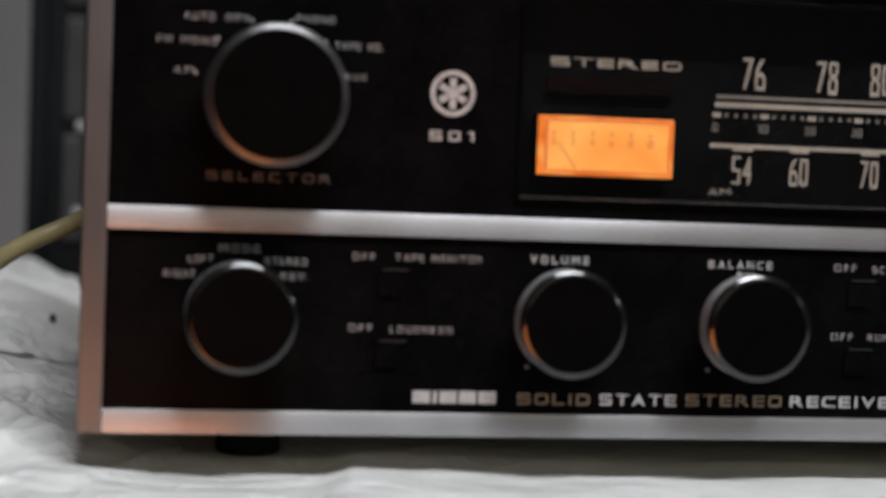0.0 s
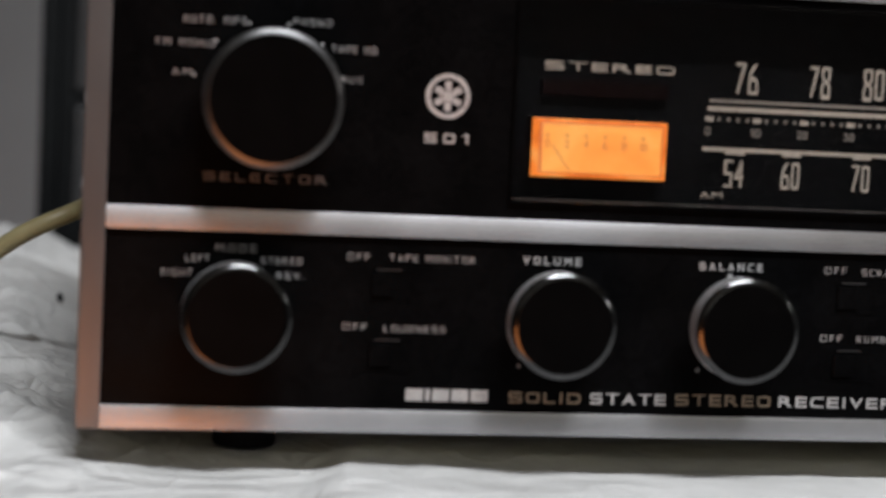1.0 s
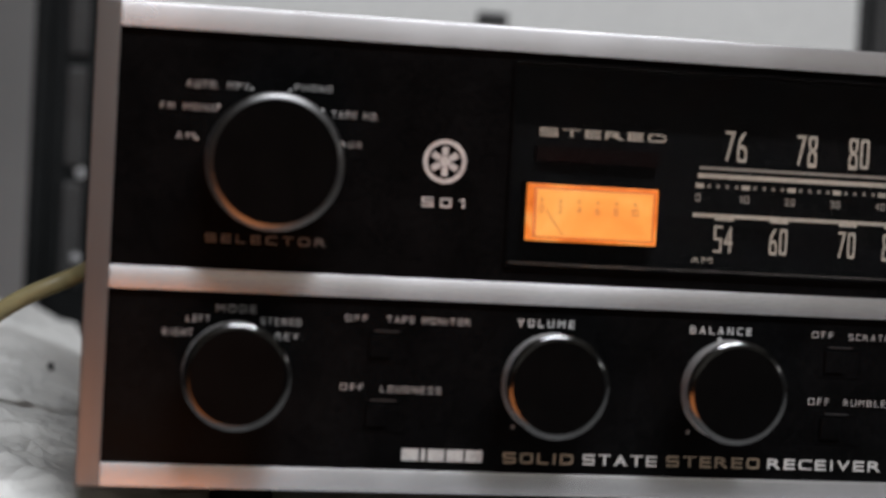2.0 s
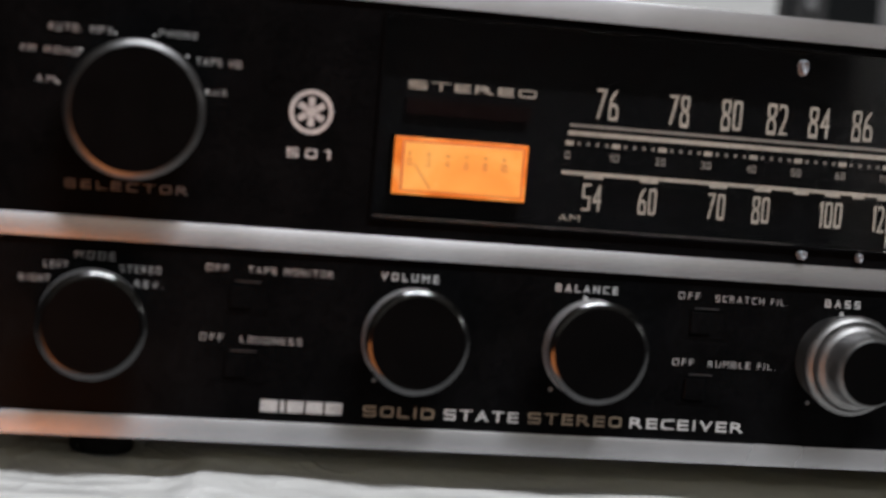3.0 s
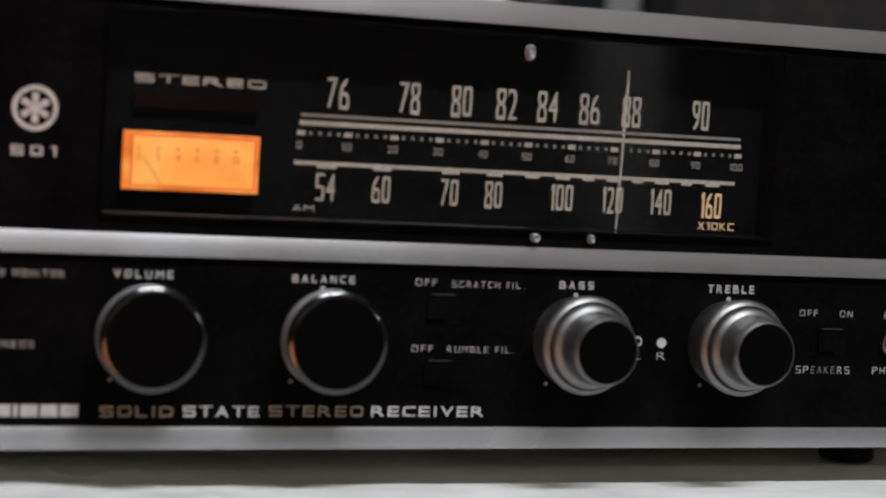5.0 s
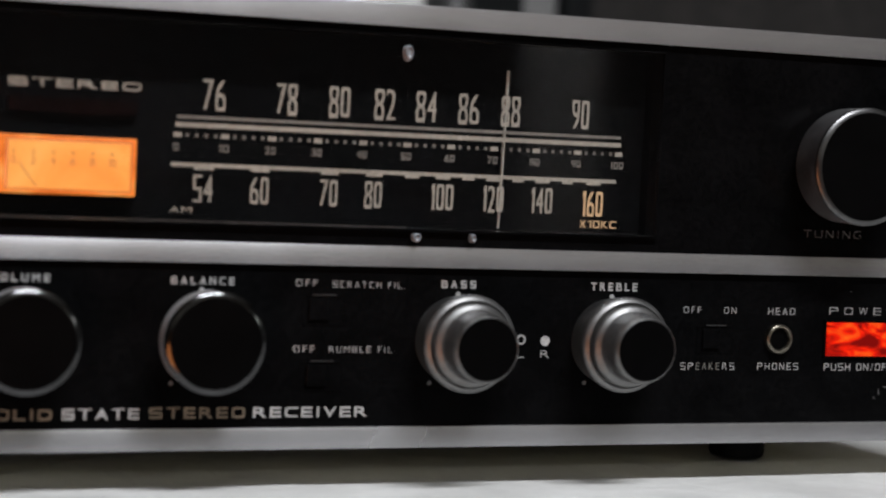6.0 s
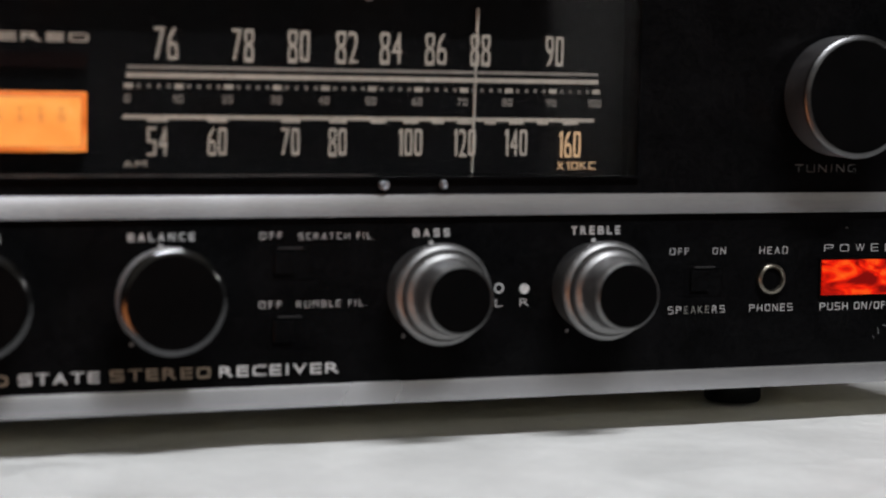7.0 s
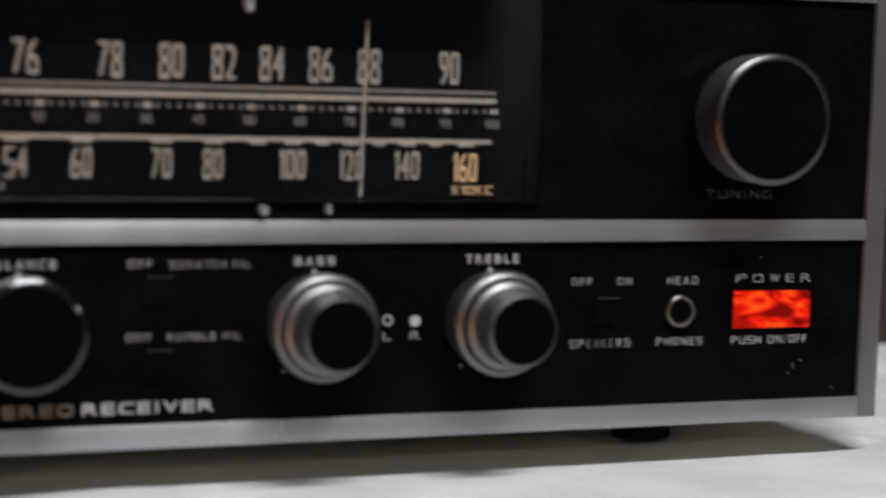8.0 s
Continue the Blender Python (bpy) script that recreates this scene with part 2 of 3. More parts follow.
crumple(CLOTH)

# ---- mesh helpers ----
BASE = 0.0925  # height of the dial's zero line over the table


def part(name, bm, mat, parent=None, label="", smooth=False):
    me = bpy.data.meshes.new(name)
    bm.to_mesh(me)
    bm.free()
    if smooth:
        for p in me.polygons:
            p.use_smooth = True
    me.materials.append(mat)
    ob = new(name, me)
    if parent:
        ob.parent = parent
        if parent.type == "EMPTY":
            ob.matrix_parent_inverse = Matrix.Translation(-parent.location)
    if label:
        ob["label"] = label
    return ob


def thing(name, place, label, category, group="", kind=""):
    ob = new(name)
    ob.location = place
    ob.empty_display_size = 0.02
    return tagged(ob, label, category, group, kind)


def box(x0, x1, y0, y1, z0, z1, bevel=0.0, segments=2, bm=None):
    own = bmesh.new()
    bmesh.ops.create_cube(own, size=1, matrix=Matrix.Translation(((x0 + x1) / 2, (y0 + y1) / 2, (z0 + z1) / 2)) @ Matrix.Diagonal((x1 - x0, y1 - y0, z1 - z0, 1)))
    if bevel:
        bmesh.ops.bevel(own, geom=own.edges[:], offset=bevel, segments=segments, affect="EDGES", profile=0.5)
    if bm is None:
        return own
    me = bpy.data.meshes.new("tmp")
    own.to_mesh(me)
    own.free()
    bm.from_mesh(me)
    bpy.data.meshes.remove(me)
    return bm


def lathe(profile, centre, axis="y", steps=72, cap_first=False, cap_last=True):
    """Turns (radius, along) pairs about an axis through centre; along y it grows towards the viewer (-y)."""
    bm = bmesh.new()
    rings = []
    for r, a in profile:
        ring = []
        for k in range(steps):
            w = 2 * math.pi * k / steps
            if axis == "y":
                p = (centre[0] + r * math.cos(w), centre[1] - a, centre[2] + r * math.sin(w))
            else:
                p = (centre[0] + r * math.cos(w), centre[1] - r * math.sin(w), centre[2] + a)
            ring.append(bm.verts.new(p))
        rings.append(ring)
    for a, b in zip(rings, rings[1:]):
        for k in range(steps):
            bm.faces.new((a[k], a[(k + 1) % steps], b[(k + 1) % steps], b[k]))
    if cap_first:
        bm.faces.new(rings[0][::-1])
    if cap_last:
        bm.faces.new(rings[-1])
    bmesh.ops.recalc_face_normals(bm, faces=bm.faces[:])
    return bm


def sharp_smooth(ob, degrees=35):
    me = ob.data
    for p in me.polygons:
        p.use_smooth = True
    bm = bmesh.new()
    bm.from_mesh(me)
    for e in bm.edges:
        e.smooth = len(e.link_faces) == 2 and e.calc_face_angle(0) < radians(degrees)
    bm.to_mesh(me)
    bm.free()
    return ob


def disc_bm(x, z, r, y0, y1, steps=32):
    return lathe([(r, 0), (r, y0 - y1)], (x, y0, z), steps=steps)


GLYPHS = {}
NARROW = {"I": 0.30, "1": 0.55, ".": 0.26, " ": 0.42, "/": 0.55, "L": 0.85, "F": 0.66, "E": 0.86, "M": 1.12}


def squared(ch, u, w):
    """Moves a letter's round bowls out towards a box, as block lettering has them."""
    def out(c, d):
        m = max(abs(c), abs(d))
        f = 1 + (0.28 if ch in "23" else 0.62) * (math.hypot(c, d) / m - 1) if m > 1e-6 else 1
        return max(-1, min(1, c * f)), max(-1, min(1, d * f))

    c, d = 2 * u - 1, 2 * w - 1
    if ch in "OCGQ023689":
        c, d = out(c, d)
    elif ch == "D" and c > 0 or ch == "U" and d < 0:
        c, d = out(c, d)
    elif ch in "RPB" and c > 0 and w > 0.5:
        c, e = out(c, (w - 0.75) / 0.25)
        d = 2 * (0.75 + 0.25 * e) - 1
    elif ch == "B" and c > 0:
        c, e = out(c, (w - 0.25) / 0.25)
        d = 2 * (0.25 + 0.25 * e) - 1
    return (c + 1) / 2, (d + 1) / 2


def glyph(ch):
    """One character of the built-in font: its points in a unit box, its faces, and its width and height in the font."""
    if ch not in GLYPHS:
        cu = bpy.data.curves.new("tmp", "FONT")
        cu.body, cu.extrude, cu.resolution_u = ch, 0.0, 4
        ob = new("tmp", cu)
        me = bpy.data.meshes.new_from_object(ob.evaluated_get(bpy.context.evaluated_depsgraph_get()))
        bpy.data.objects.remove(ob)
        bpy.data.curves.remove(cu)
        co = np.array([v.co[:] for v in me.vertices])
        lo, hi = co.min(0), co.max(0)
        pts = [squared(ch, (p[0] - lo[0]) / (hi[0] - lo[0]), (p[1] - lo[1]) / (hi[1] - lo[1])) for p in co]
        GLYPHS[ch] = pts, [tuple(p.vertices) for p in me.polygons], hi[0] - lo[0], hi[1] - lo[1]
        bpy.data.meshes.remove(me)
    return GLYPHS[ch]


def lettering(body, x0, x1, z0, z1, y, mat, parent, weight=0.0, name="lettering", gap=0.24):
    """Block writing that fills the box x0..x1, z0..z1 on the plane y; heights count from the dial's zero line.
    Letters have equal widths but for the narrow ones, and strokes of one even width, set by weight."""
    stroke = (0.09 + 2 * weight) / 0.7 * (z1 - z0)
    widths = [NARROW.get(ch, 1.0) for ch in body]
    unit = (x1 - x0) / (sum(widths) + gap * (len(body) - 1))
    bm, x, floor_z = bmesh.new(), x0, BASE + z0
    for ch, share in zip(body, widths):
        gx0, gx1 = x, x + share * unit
        x = gx1 + gap * unit
        if ch == " ":
            continue
        if ch in "S5":  # five straight strokes, end to end
            t, high = min(stroke, 0.21 * (z1 - z0)), z1 - z0
            low, mid, top, w = t, (high - t) / 2, high - t, min(stroke, 0.4 * (gx1 - gx0))
            cut = 0.25 * w if ch == "S" else 0
            for a, b, c, d in ((gx0 + cut, gx1 - cut, top, high), (gx0, gx0 + w, mid + t, top), (gx0 + cut, gx1 - cut, mid, mid + t), (gx1 - w, gx1, low, mid), (gx0 + cut, gx1 - cut, 0, low)):
                bm.faces.new([bm.verts.new((p, y, floor_z + q)) for p, q in ((a, c), (b, c), (b, d), (a, d))])
            continue
        if ch in "I1.":
            s = min(stroke, gx1 - gx0)
            mid, high = (gx0 + gx1) / 2, z1 - z0 if ch != "." else s
            right = mid + s / 2 if ch != "1" else gx1
            quads = [((right - s, 0), (right, 0), (right, high), (right - s, high))]
            if ch == "1":
                quads.append(((gx0, high * 0.74), (right - s, high * 0.84), (right - s, high), (gx0 + s * 0.4, high * 0.88)))
            for q in quads:
                bm.faces.new([bm.verts.new((a, y, floor_z + c)) for a, c in q])
            continue
        pts, polys, fw, fh = glyph(ch)
        dx, dz = 0.5 * (0.098 * (gx1 - gx0) / fw - stroke), 0.5 * (0.088 * (z1 - z0) / fh - stroke)
        made = [bm.verts.new((gx0 - dx + (gx1 - gx0 + 2 * dx) * u, y, floor_z - dz + (z1 - z0 + 2 * dz) * w)) for u, w in pts]
        for p in polys:
            try:
                bm.faces.new([made[k] for k in p])
            except ValueError:
                pass
        moves = []
        for v in made:
            sides = []
            for e in v.link_edges:
                if len(e.link_faces) == 1:
                    d = e.verts[1].co - e.verts[0].co
                    n = Vector((-d.z, 0, d.x))
                    if n.length > 1e-9:
                        n.normalize()
                        inner = e.link_faces[0].calc_center_median() - e.verts[0].co
                        sides.append(-n if n.dot(inner) > 0 else n)
            if sides:
                n = sum(sides, Vector())
                k = n.dot(sides[0])
                n = n / k if k > 0.3 else n
                if n.length > 1.8:
                    n *= 1.8 / n.length
                moves.append((v, n))
        for v, n in moves:
            v.co.x -= dx * n.x
            v.co.z -= dz * n.z
    out = bmesh.ops.extrude_face_region(bm, geom=bm.faces[:])
    for v in out["geom"]:
        if isinstance(v, bmesh.types.BMVert):
            v.co.y -= 0.00006
    bmesh.ops.recalc_face_normals(bm, faces=bm.faces[:])
    return part(name, bm, mat, parent)


# ---- the room ----
def wall(name, x0, x1, y0, y1, z0, z1, mat, label, category):
    return tagged(part(name, box(x0, x1, y0, y1, z0, z1), mat), label, category, "", "structure")


ZF = -0.75
wall("floor", -2.2, 2.4, -2.4, 1.9, ZF - 0.1, ZF, FLOOR, "plain worn grey-brown floor under the bench", "floor")
wall("ceiling", -2.2, 2.4, -2.4, 1.9, 1.75, 1.85, CEIL, "plain off-white ceiling", "ceiling")
wall("wall_north", -2.2, 2.4, 1.8, 1.9, ZF, 1.75, PALE, "plain grey painted wall behind the rack", "wall")
wall("wall_south", -2.2, 2.4, -2.4, -2.3, ZF, 1.75, WALL, "plain unseen wall, tinted cream to warm the bounced light", "wall")
# unseen dark board, added so the dial glass mirrors something dark
wall("dark_reflection_board", -2.2, 2.4, -2.298, -2.285, ZF, 0.42, DARK_WALL, "plain dark board added to keep the dial's reflection dark", "trim")
# unseen side walls, set dark to dim light on the sheet and the trims
wall("wall_west", -2.3, -2.2, -2.4, 1.9, ZF, 1.75, SIDE_WALL, "plain unseen side wall, darkened to cut its bounce and reflection", "wall")
wall("wall_east", 2.4, 2.5, -2.4, 1.9, ZF, 1.75, SIDE_WALL, "plain unseen side wall, darkened to cut its bounce and reflection", "wall")


def curtain():
    """A narrow pale pleated strip, added unseen behind the viewer for a faint reflection in the dial glass."""
    bm = bmesh.new()
    n, x0, x1 = 40, 1.07, 1.20
    grid = []
    for z in (-0.12, 0.55):
        grid.append([bm.verts.new((x0 + (x1 - x0) * k / n, -2.262 + 0.014 * math.sin(k * 0.9), z)) for k in range(n + 1)])
    for k in range(n):
        bm.faces.new((grid[0][k], grid[0][k + 1], grid[1][k + 1], grid[1][k]))
    ob = part("curtain", bm, FIXTURE, None, smooth=True)
    m = ob.modifiers.new("thickness", "SOLIDIFY")
    m.thickness = 0.003
    return tagged(ob, "narrow pale pleated strip added for a reflection in the dial glass", "curtain")


curtain()


def ceiling_light():
    t = thing("ceiling_light", (0.18, -1.00, 1.75), "white ceiling tube light fixture", "lamp", kind="")
    part("housing", box(-0.28, 0.64, -1.07, -0.93, 1.610, 1.75, 0.006), FIXTURE, t)
    part("end_cap", box(-0.292, -0.282, -1.06, -0.96, 1.58, 1.64, 0.003), FIXTURE, t)
    part("end_cap", box(0.642, 0.652, -1.06, -0.96, 1.58, 1.64, 0.003), FIXTURE, t)


ceiling_light()

# ---- bench and sheet ----
# the sheet's outline: back left, back right, front right, front left
SHEET = [Vector((-0.215, 0.535)), Vector((0.520, 0.080)), Vector((0.640, -0.206)), Vector((-0.400, 0.002))]


def bench():
    t = thing("bench", (0.15, 0.22, ZF), "dark wooden bench under a white sheet", "bench")
    top = box(-0.45, 0.75, -0.07, 0.545, -0.04, -0.008, 0.004)
    for v in top.verts:  # the front edge runs askew
        if v.co.y < 0:
            v.co.y += -0.003 - 0.200 * v.co.x
    part("top", top, BENCH, t)
    for x in (-0.42, 0.67):
        for y in (0.02, 0.47):
            part("leg", box(x, x + 0.05, y, y + 0.05, ZF, -0.04, 0.003), BENCH, t)


bench()


def sheet():
    """A white sheet with creases, hanging over the bench's edges."""
    nu, nv, drop = 640, 380, 0.16
    bl, br, fr, fl = SHEET
    verts, faces = [], []
    for j in range(nv + 1):
        for i in range(nu + 1):
            a, b = i / nu, -0.0 + (1 + drop) * j / nv
            p = (bl * (1 - a) + br * a) * (1 - min(b, 1)) + (fl * (1 - a) + fr * a) * min(b, 1)
            x, y = p.x, p.y
            q = Vector((x, y, 0))
            z = 0.0022 * noise.noise(q * 9) + 0.0011 * noise.noise(q * 23 + Vector((3, 1, 0)))
            # creases: sharp ridges along two directions
            ridge = 1 - abs(noise.noise(Vector((x * 6 + 0.4 * y, y * 15, 2.7))))
            calm = 1 - 0.7 * min(max((x + 0.05) / 0.12, 0), 1)
            z += calm * 0.0030 * max(ridge - 0.80, 0) / 0.2
            cross = 1 - abs(noise.noise(Vector((x * 17 + y * 10, y * 5 - x * 4, 8.1))))
            z += calm * 0.0025 * max(cross - 0.86, 0) / 0.14
            fine = 1 - abs(noise.noise(Vector((x * 30 - y * 12, y * 34 + x * 15, 4.4))))
            z += calm * 0.0018 * max(fine - 0.85, 0) / 0.15
            left = min(max((-0.150 - x) / 0.02, 0), 1)
            pleat = 1 - abs(noise.noise(Vector((x * 9 + y * 4, y * 26 - x * 9, 6.6))))
            z += left * 0.0022 * max(pleat - 0.88, 0) / 0.12
            wrinkle = 1 - abs(noise.noise(Vector((x * 22 + y * 9, y * 58 - x * 16, 1.3))))
            z += left * 0.0016 * max(wrinkle - 0.82, 0) / 0.18
            z *= 1 - 0.2 * left
            # lies flat under the receiver
            inside = min(max((x + 0.165) / 0.03, 0), 1) * min(max((0.26 - x) / 0.03, 0), 1) * min(max((y + 0.10) / 0.07, 0), 1) * min(max((0.27 - y) / 0.04, 0), 1)
            z = z * (1 - 0.88 * inside) - 0.0015
            # bulges up beside the receiver towards the back
            z += 0.014 * min(max((-0.150 - x) / 0.03, 0), 1) * min(max((y - 0.02) / 0.30, 0), 1)
            z -= 0.0014 * min(max((0.022 - y) / 0.012, 0), 1)
            # one fold that runs forward from under the receiver
            s = (x + 0.093 - 0.22 * y) / 0.005
            if -1 < s:
                z += 0.0026 * (min(s, 1) * 0.5 + 0.5) ** 2 * max(1 - max(s, 0) / 14, 0) * min(max((0.04 - y) / 0.02, 0), 1)
            # a long crease beside the receiver, and a puckered snag behind it
            along = ((x + 0.175) * 0.46 - (y - 0.063) * 0.89) / 0.047
            across = (x + 0.175) * 0.89 + (y - 0.063) * 0.46
            if -0.8 < along < 1.3:
                z += 0.0020 * math.exp(-(across / 0.004) ** 2) * left - 0.0012 * math.exp(-((across - 0.007) / 0.004) ** 2) * left
            snag = math.hypot((x + 0.1675) / 0.005, (y - 0.101) / 0.014)
            if snag < 2:
                z += 0.0022 * math.exp(-snag ** 2) * math.sin(900 * (x + 0.35 * y))
            # rolls over the bench's front edge and hangs
            if b > 1:
                fall = (b - 1) * (0.35 + 0.35 * a)
                z -= fall
                y -= 0.004 * min(fall / 0.006, 1) + 0.004 * noise.noise(Vector((x * 14, fall * 6, 5)))
            else:
                z -= 0.004 * max(1 - (y + 0.078 + 0.200 * x) / 0.012, 0) ** 2
            verts.append((x, y, z))
    for j in range(nv):
        for i in range(nu):
            a = j * (nu + 1) + i
            faces.append((a, a + nu + 1, a + nu + 2, a + 1))
    me = bpy.data.meshes.new("sheet")
    me.from_pydata(verts, [], faces)
    for p in me.polygons:
        p.use_smooth = True
    me.materials.append(CLOTH)
    ob = new("sheet", me)
    m = ob.modifiers.new("thickness", "SOLIDIFY")
    m.thickness, m.offset = 0.0015, -1
    return tagged(ob, "creased white sheet spread over the bench", "sheet")


SHEET_OB = sheet()
# a small worn hole near the sheet's back corner
hole = lathe([(0.0012, -0.0012), (0.0011, 0.0003), (0.0008, 0.0004)], (0, 0, 0), "z", 14, True, True)
for v in hole.verts:
    v.co.y *= 1.5 + 0.3 * math.sin(v.co.x * 2600)
bmesh.ops.transform(hole, matrix=Matrix.Translation((-0.1650, 0.2700, 0.0086)) @ Vector((0.17, -0.52, 0.83)).to_track_quat("Z", "Y").to_matrix().to_4x4(), verts=hole.verts[:])
part("hole", hole, RUBBER, SHEET_OB, "small dark hole worn in the cloth")

# ---- the receiver ----
RX0, RX1 = -0.1541, 0.2426
RECEIVER = thing("stereo_receiver", ((RX0 + RX1) / 2, 0.12, 0), "vintage black-fronted stereo receiver with silver trim, switched on", "receiver")
PANEL_Y, DIAL_Y, KNOB_Y = 0.0004, -0.0008, 0.0020


def zz(z):
    return BASE + z


WX0, WX1, WZ0, WZ1 = -0.0490, 0.1386, -0.0252, 0.0262  # the dial's opening


def holed(x0, x1, y0, y1, z0, z1, hole=(WX0, WX1, WZ0, WZ1)):
    """A plate with a rectangular opening through it."""
    bm, rows = bmesh.new(), []
    for y in (y0, y1):
        for a, b, c, d in ((x0, x1, z0, z1), hole):
            rows.append([bm.verts.new((x, y, zz(z))) for x, z in ((a, c), (b, c), (b, d), (a, d))])
    for p, q in ((0, 1), (2, 3), (0, 2), (1, 3)):
        for k in range(4):
            bm.faces.new((rows[p][k], rows[p][(k + 1) % 4], rows[q][(k + 1) % 4], rows[q][k]))
    bmesh.ops.recalc_face_normals(bm, faces=bm.faces[:])
    return bm


part("case", box(-0.150, 0.2385, 0.0125, 0.255, zz(-0.0838), zz(0.0335), 0.002), CASE, RECEIVER, "black enamelled metal case")
part("dial_well", holed(-0.150, 0.2385, 0.006, 0.0124, -0.0836, 0.0333), DIAL_BACK, RECEIVER, "black dial well")
# unseen yellowish plate, added to lighten and tint the shadow under the case
part("bounce_plate", box(-0.1485, 0.2370, 0.0062, 0.253, zz(-0.0846), zz(-0.0839)), BOUNCE, RECEIVER, "yellowish underside plate added to bounce light onto the sheet")
for x in (-0.111, 0.1852):
    for y in (0.028, 0.19):
        foot = part("foot", lathe([(0.0078, -0.0), (0.0083, 0.001), (0.0083, 0.0075), (0.0076, 0.0092)], (x, y, -0.0004), "z", 40, True, True), RUBBER, RECEIVER, "black rubber foot")
        sharp_smooth(foot)

FACE = part("faceplate", holed(-0.1500, 0.2385, PANEL_Y, 0.0058, -0.0815, 0.0315), BLACK, RECEIVER, "glossy black front panel with white lettering")


def bar(name, x0, x1, z0, z1, mat, label="", crown=0.0):
    """A trim bar; crown: height of the rounded shoulder along its upper front edge."""
    bm = box(x0, x1, -0.0010, 0.0056, zz(z0), zz(z1))
    soft = [e for e in bm.edges if e.calc_length() > 0.02 and all(v.co.y < 0 for v in e.verts)]
    if crown:
        top = [e for e in soft if e.verts[0].co.z > zz((z0 + z1) / 2)]
        bmesh.ops.bevel(bm, geom=top, offset=crown, segments=1, affect="EDGES")
        for v in bm.verts:  # a low slope
            if -0.00099 < v.co.y < 0.004:
                v.co.y = -0.0010 + (v.co.y + 0.0010) * 0.31
    else:
        bmesh.ops.bevel(bm, geom=soft, offset=0.0004, segments=3, affect="EDGES", profile=0.5)
    return sharp_smooth(part(name, bm, mat, RECEIVER, label))


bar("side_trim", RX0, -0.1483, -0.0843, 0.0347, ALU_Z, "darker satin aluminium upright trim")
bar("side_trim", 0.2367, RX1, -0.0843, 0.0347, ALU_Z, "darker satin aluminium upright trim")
bar("top_trim", -0.14825, 0.23665, 0.0286, 0.0347, ALU_X, "satin aluminium trim bar", 0.0009)
bar("bottom_trim", -0.14825, 0.23665, -0.0843, -0.0786, ALU_X, "satin aluminium trim bar", 0.0007)
bar("middle_trim", -0.14825, 0.23665, -0.0354, -0.0299, ALU_X, "satin aluminium trim bar", 0.0019)

# the dial: a clear printed pane, a little proud of the panel, over a shallow black well
BACK = 0.0100
WIN = part("dial_window", box(WX0 + 0.00005, WX1 - 0.00005, DIAL_Y, DIAL_Y + 0.0012, zz(WZ0 + 0.00005), zz(WZ1 - 0.00005), 0.0002), PANE, RECEIVER, "clear glass tuning dial window with a pale printed scale")
WIN.visible_shadow = False
part("dial_bezel", holed(WX0 - 0.0006, WX1 + 0.0006, DIAL_Y - 0.0001, PANEL_Y, WZ0 - 0.0006, WZ1 + 0.0006), BLACK, RECEIVER, "narrow black dial bezel")
part("dial_back", box(WX0 + 0.0001, WX1 - 0.0001, BACK, BACK + 0.0012, zz(WZ0 + 0.0001), zz(WZ1 - 0.0001)), DIAL_BACK, RECEIVER, "matt black dial back")
FRONT = DIAL_Y


def strip(name, x0, x1, z0, z1, y, mat, parent, depth=0.00006, bevel=0.0):
    return part(name, box(x0, x1, y - depth, y, zz(z0), zz(z1), bevel), mat, parent)


FM = (("76", 0.0063, 0.0136), ("78", 0.0259, 0.0327), ("80", 0.0402, 0.0472), ("82", 0.0528, 0.0600), ("84", 0.0645, 0.0717),
      ("86", 0.0767, 0.0839), ("88", 0.0892, 0.0960), ("90", 0.1104, 0.1167))
AM = (("54", 0.0047, 0.0110), ("60", 0.0199, 0.0259), ("70", 0.0388, 0.0447), ("80", 0.0512, 0.0571), ("100", 0.0697, 0.0777),
      ("120", 0.0849, 0.0924), ("140", 0.0991, 0.1070))



def numeral(body, x0, x1, z0, z1, mat):
    mid, half = (x0 + x1) / 2, 0.41 * (x1 - x0)
    lettering(body, mid - half, mid + half, z0, z1, FRONT, mat, WIN, -0.013, "numeral", 0.22)


for body, x0, x1 in FM:
    numeral(body, x0, x1, 0.0038, 0.0118, CREAM)
for body, x0, x1 in AM:
    numeral(body, x0, x1, -0.0198, -0.0128, CREAM)
numeral("160", 0.1146, 0.1224, -0.0202, -0.0132, AMBER_PRINT)
lettering("X10KC", 0.1149, 0.1261, -0.0234, -0.0213, FRONT, AMBER_PRINT, WIN, 0.02)
lettering("AM", -0.0006, 0.0052, -0.0227, -0.0211, FRONT, CREAM, WIN, 0.015)
strip("scale_line", 0.0004, 0.1262, 0.0015, 0.0023, FRONT, CREAM_DIM, WIN)
strip("scale_line", 0.0001, 0.1264, -0.0007, 0.0005, FRONT, CREAM, WIN)
strip("scale_line", -0.0007, 0.1254, -0.0108, -0.0098, FRONT, CREAM, WIN)
for x, w in ((0.0079, 5.2), (0.0229, 5.0), (0.0418, 4.8), (0.0542, 4.6), (0.0650, 4.2), (0.0738, 4.2), (0.0812, 3.4), (0.0886, 4.2), (0.0958, 3.2), (0.1031, 4.2), (0.1106, 3.2), (0.1186, 4.4)):
    strip("scale_tab", x - w / 2000, x + w / 2000, -0.0115, -0.0108, FRONT, CREAM, WIN)
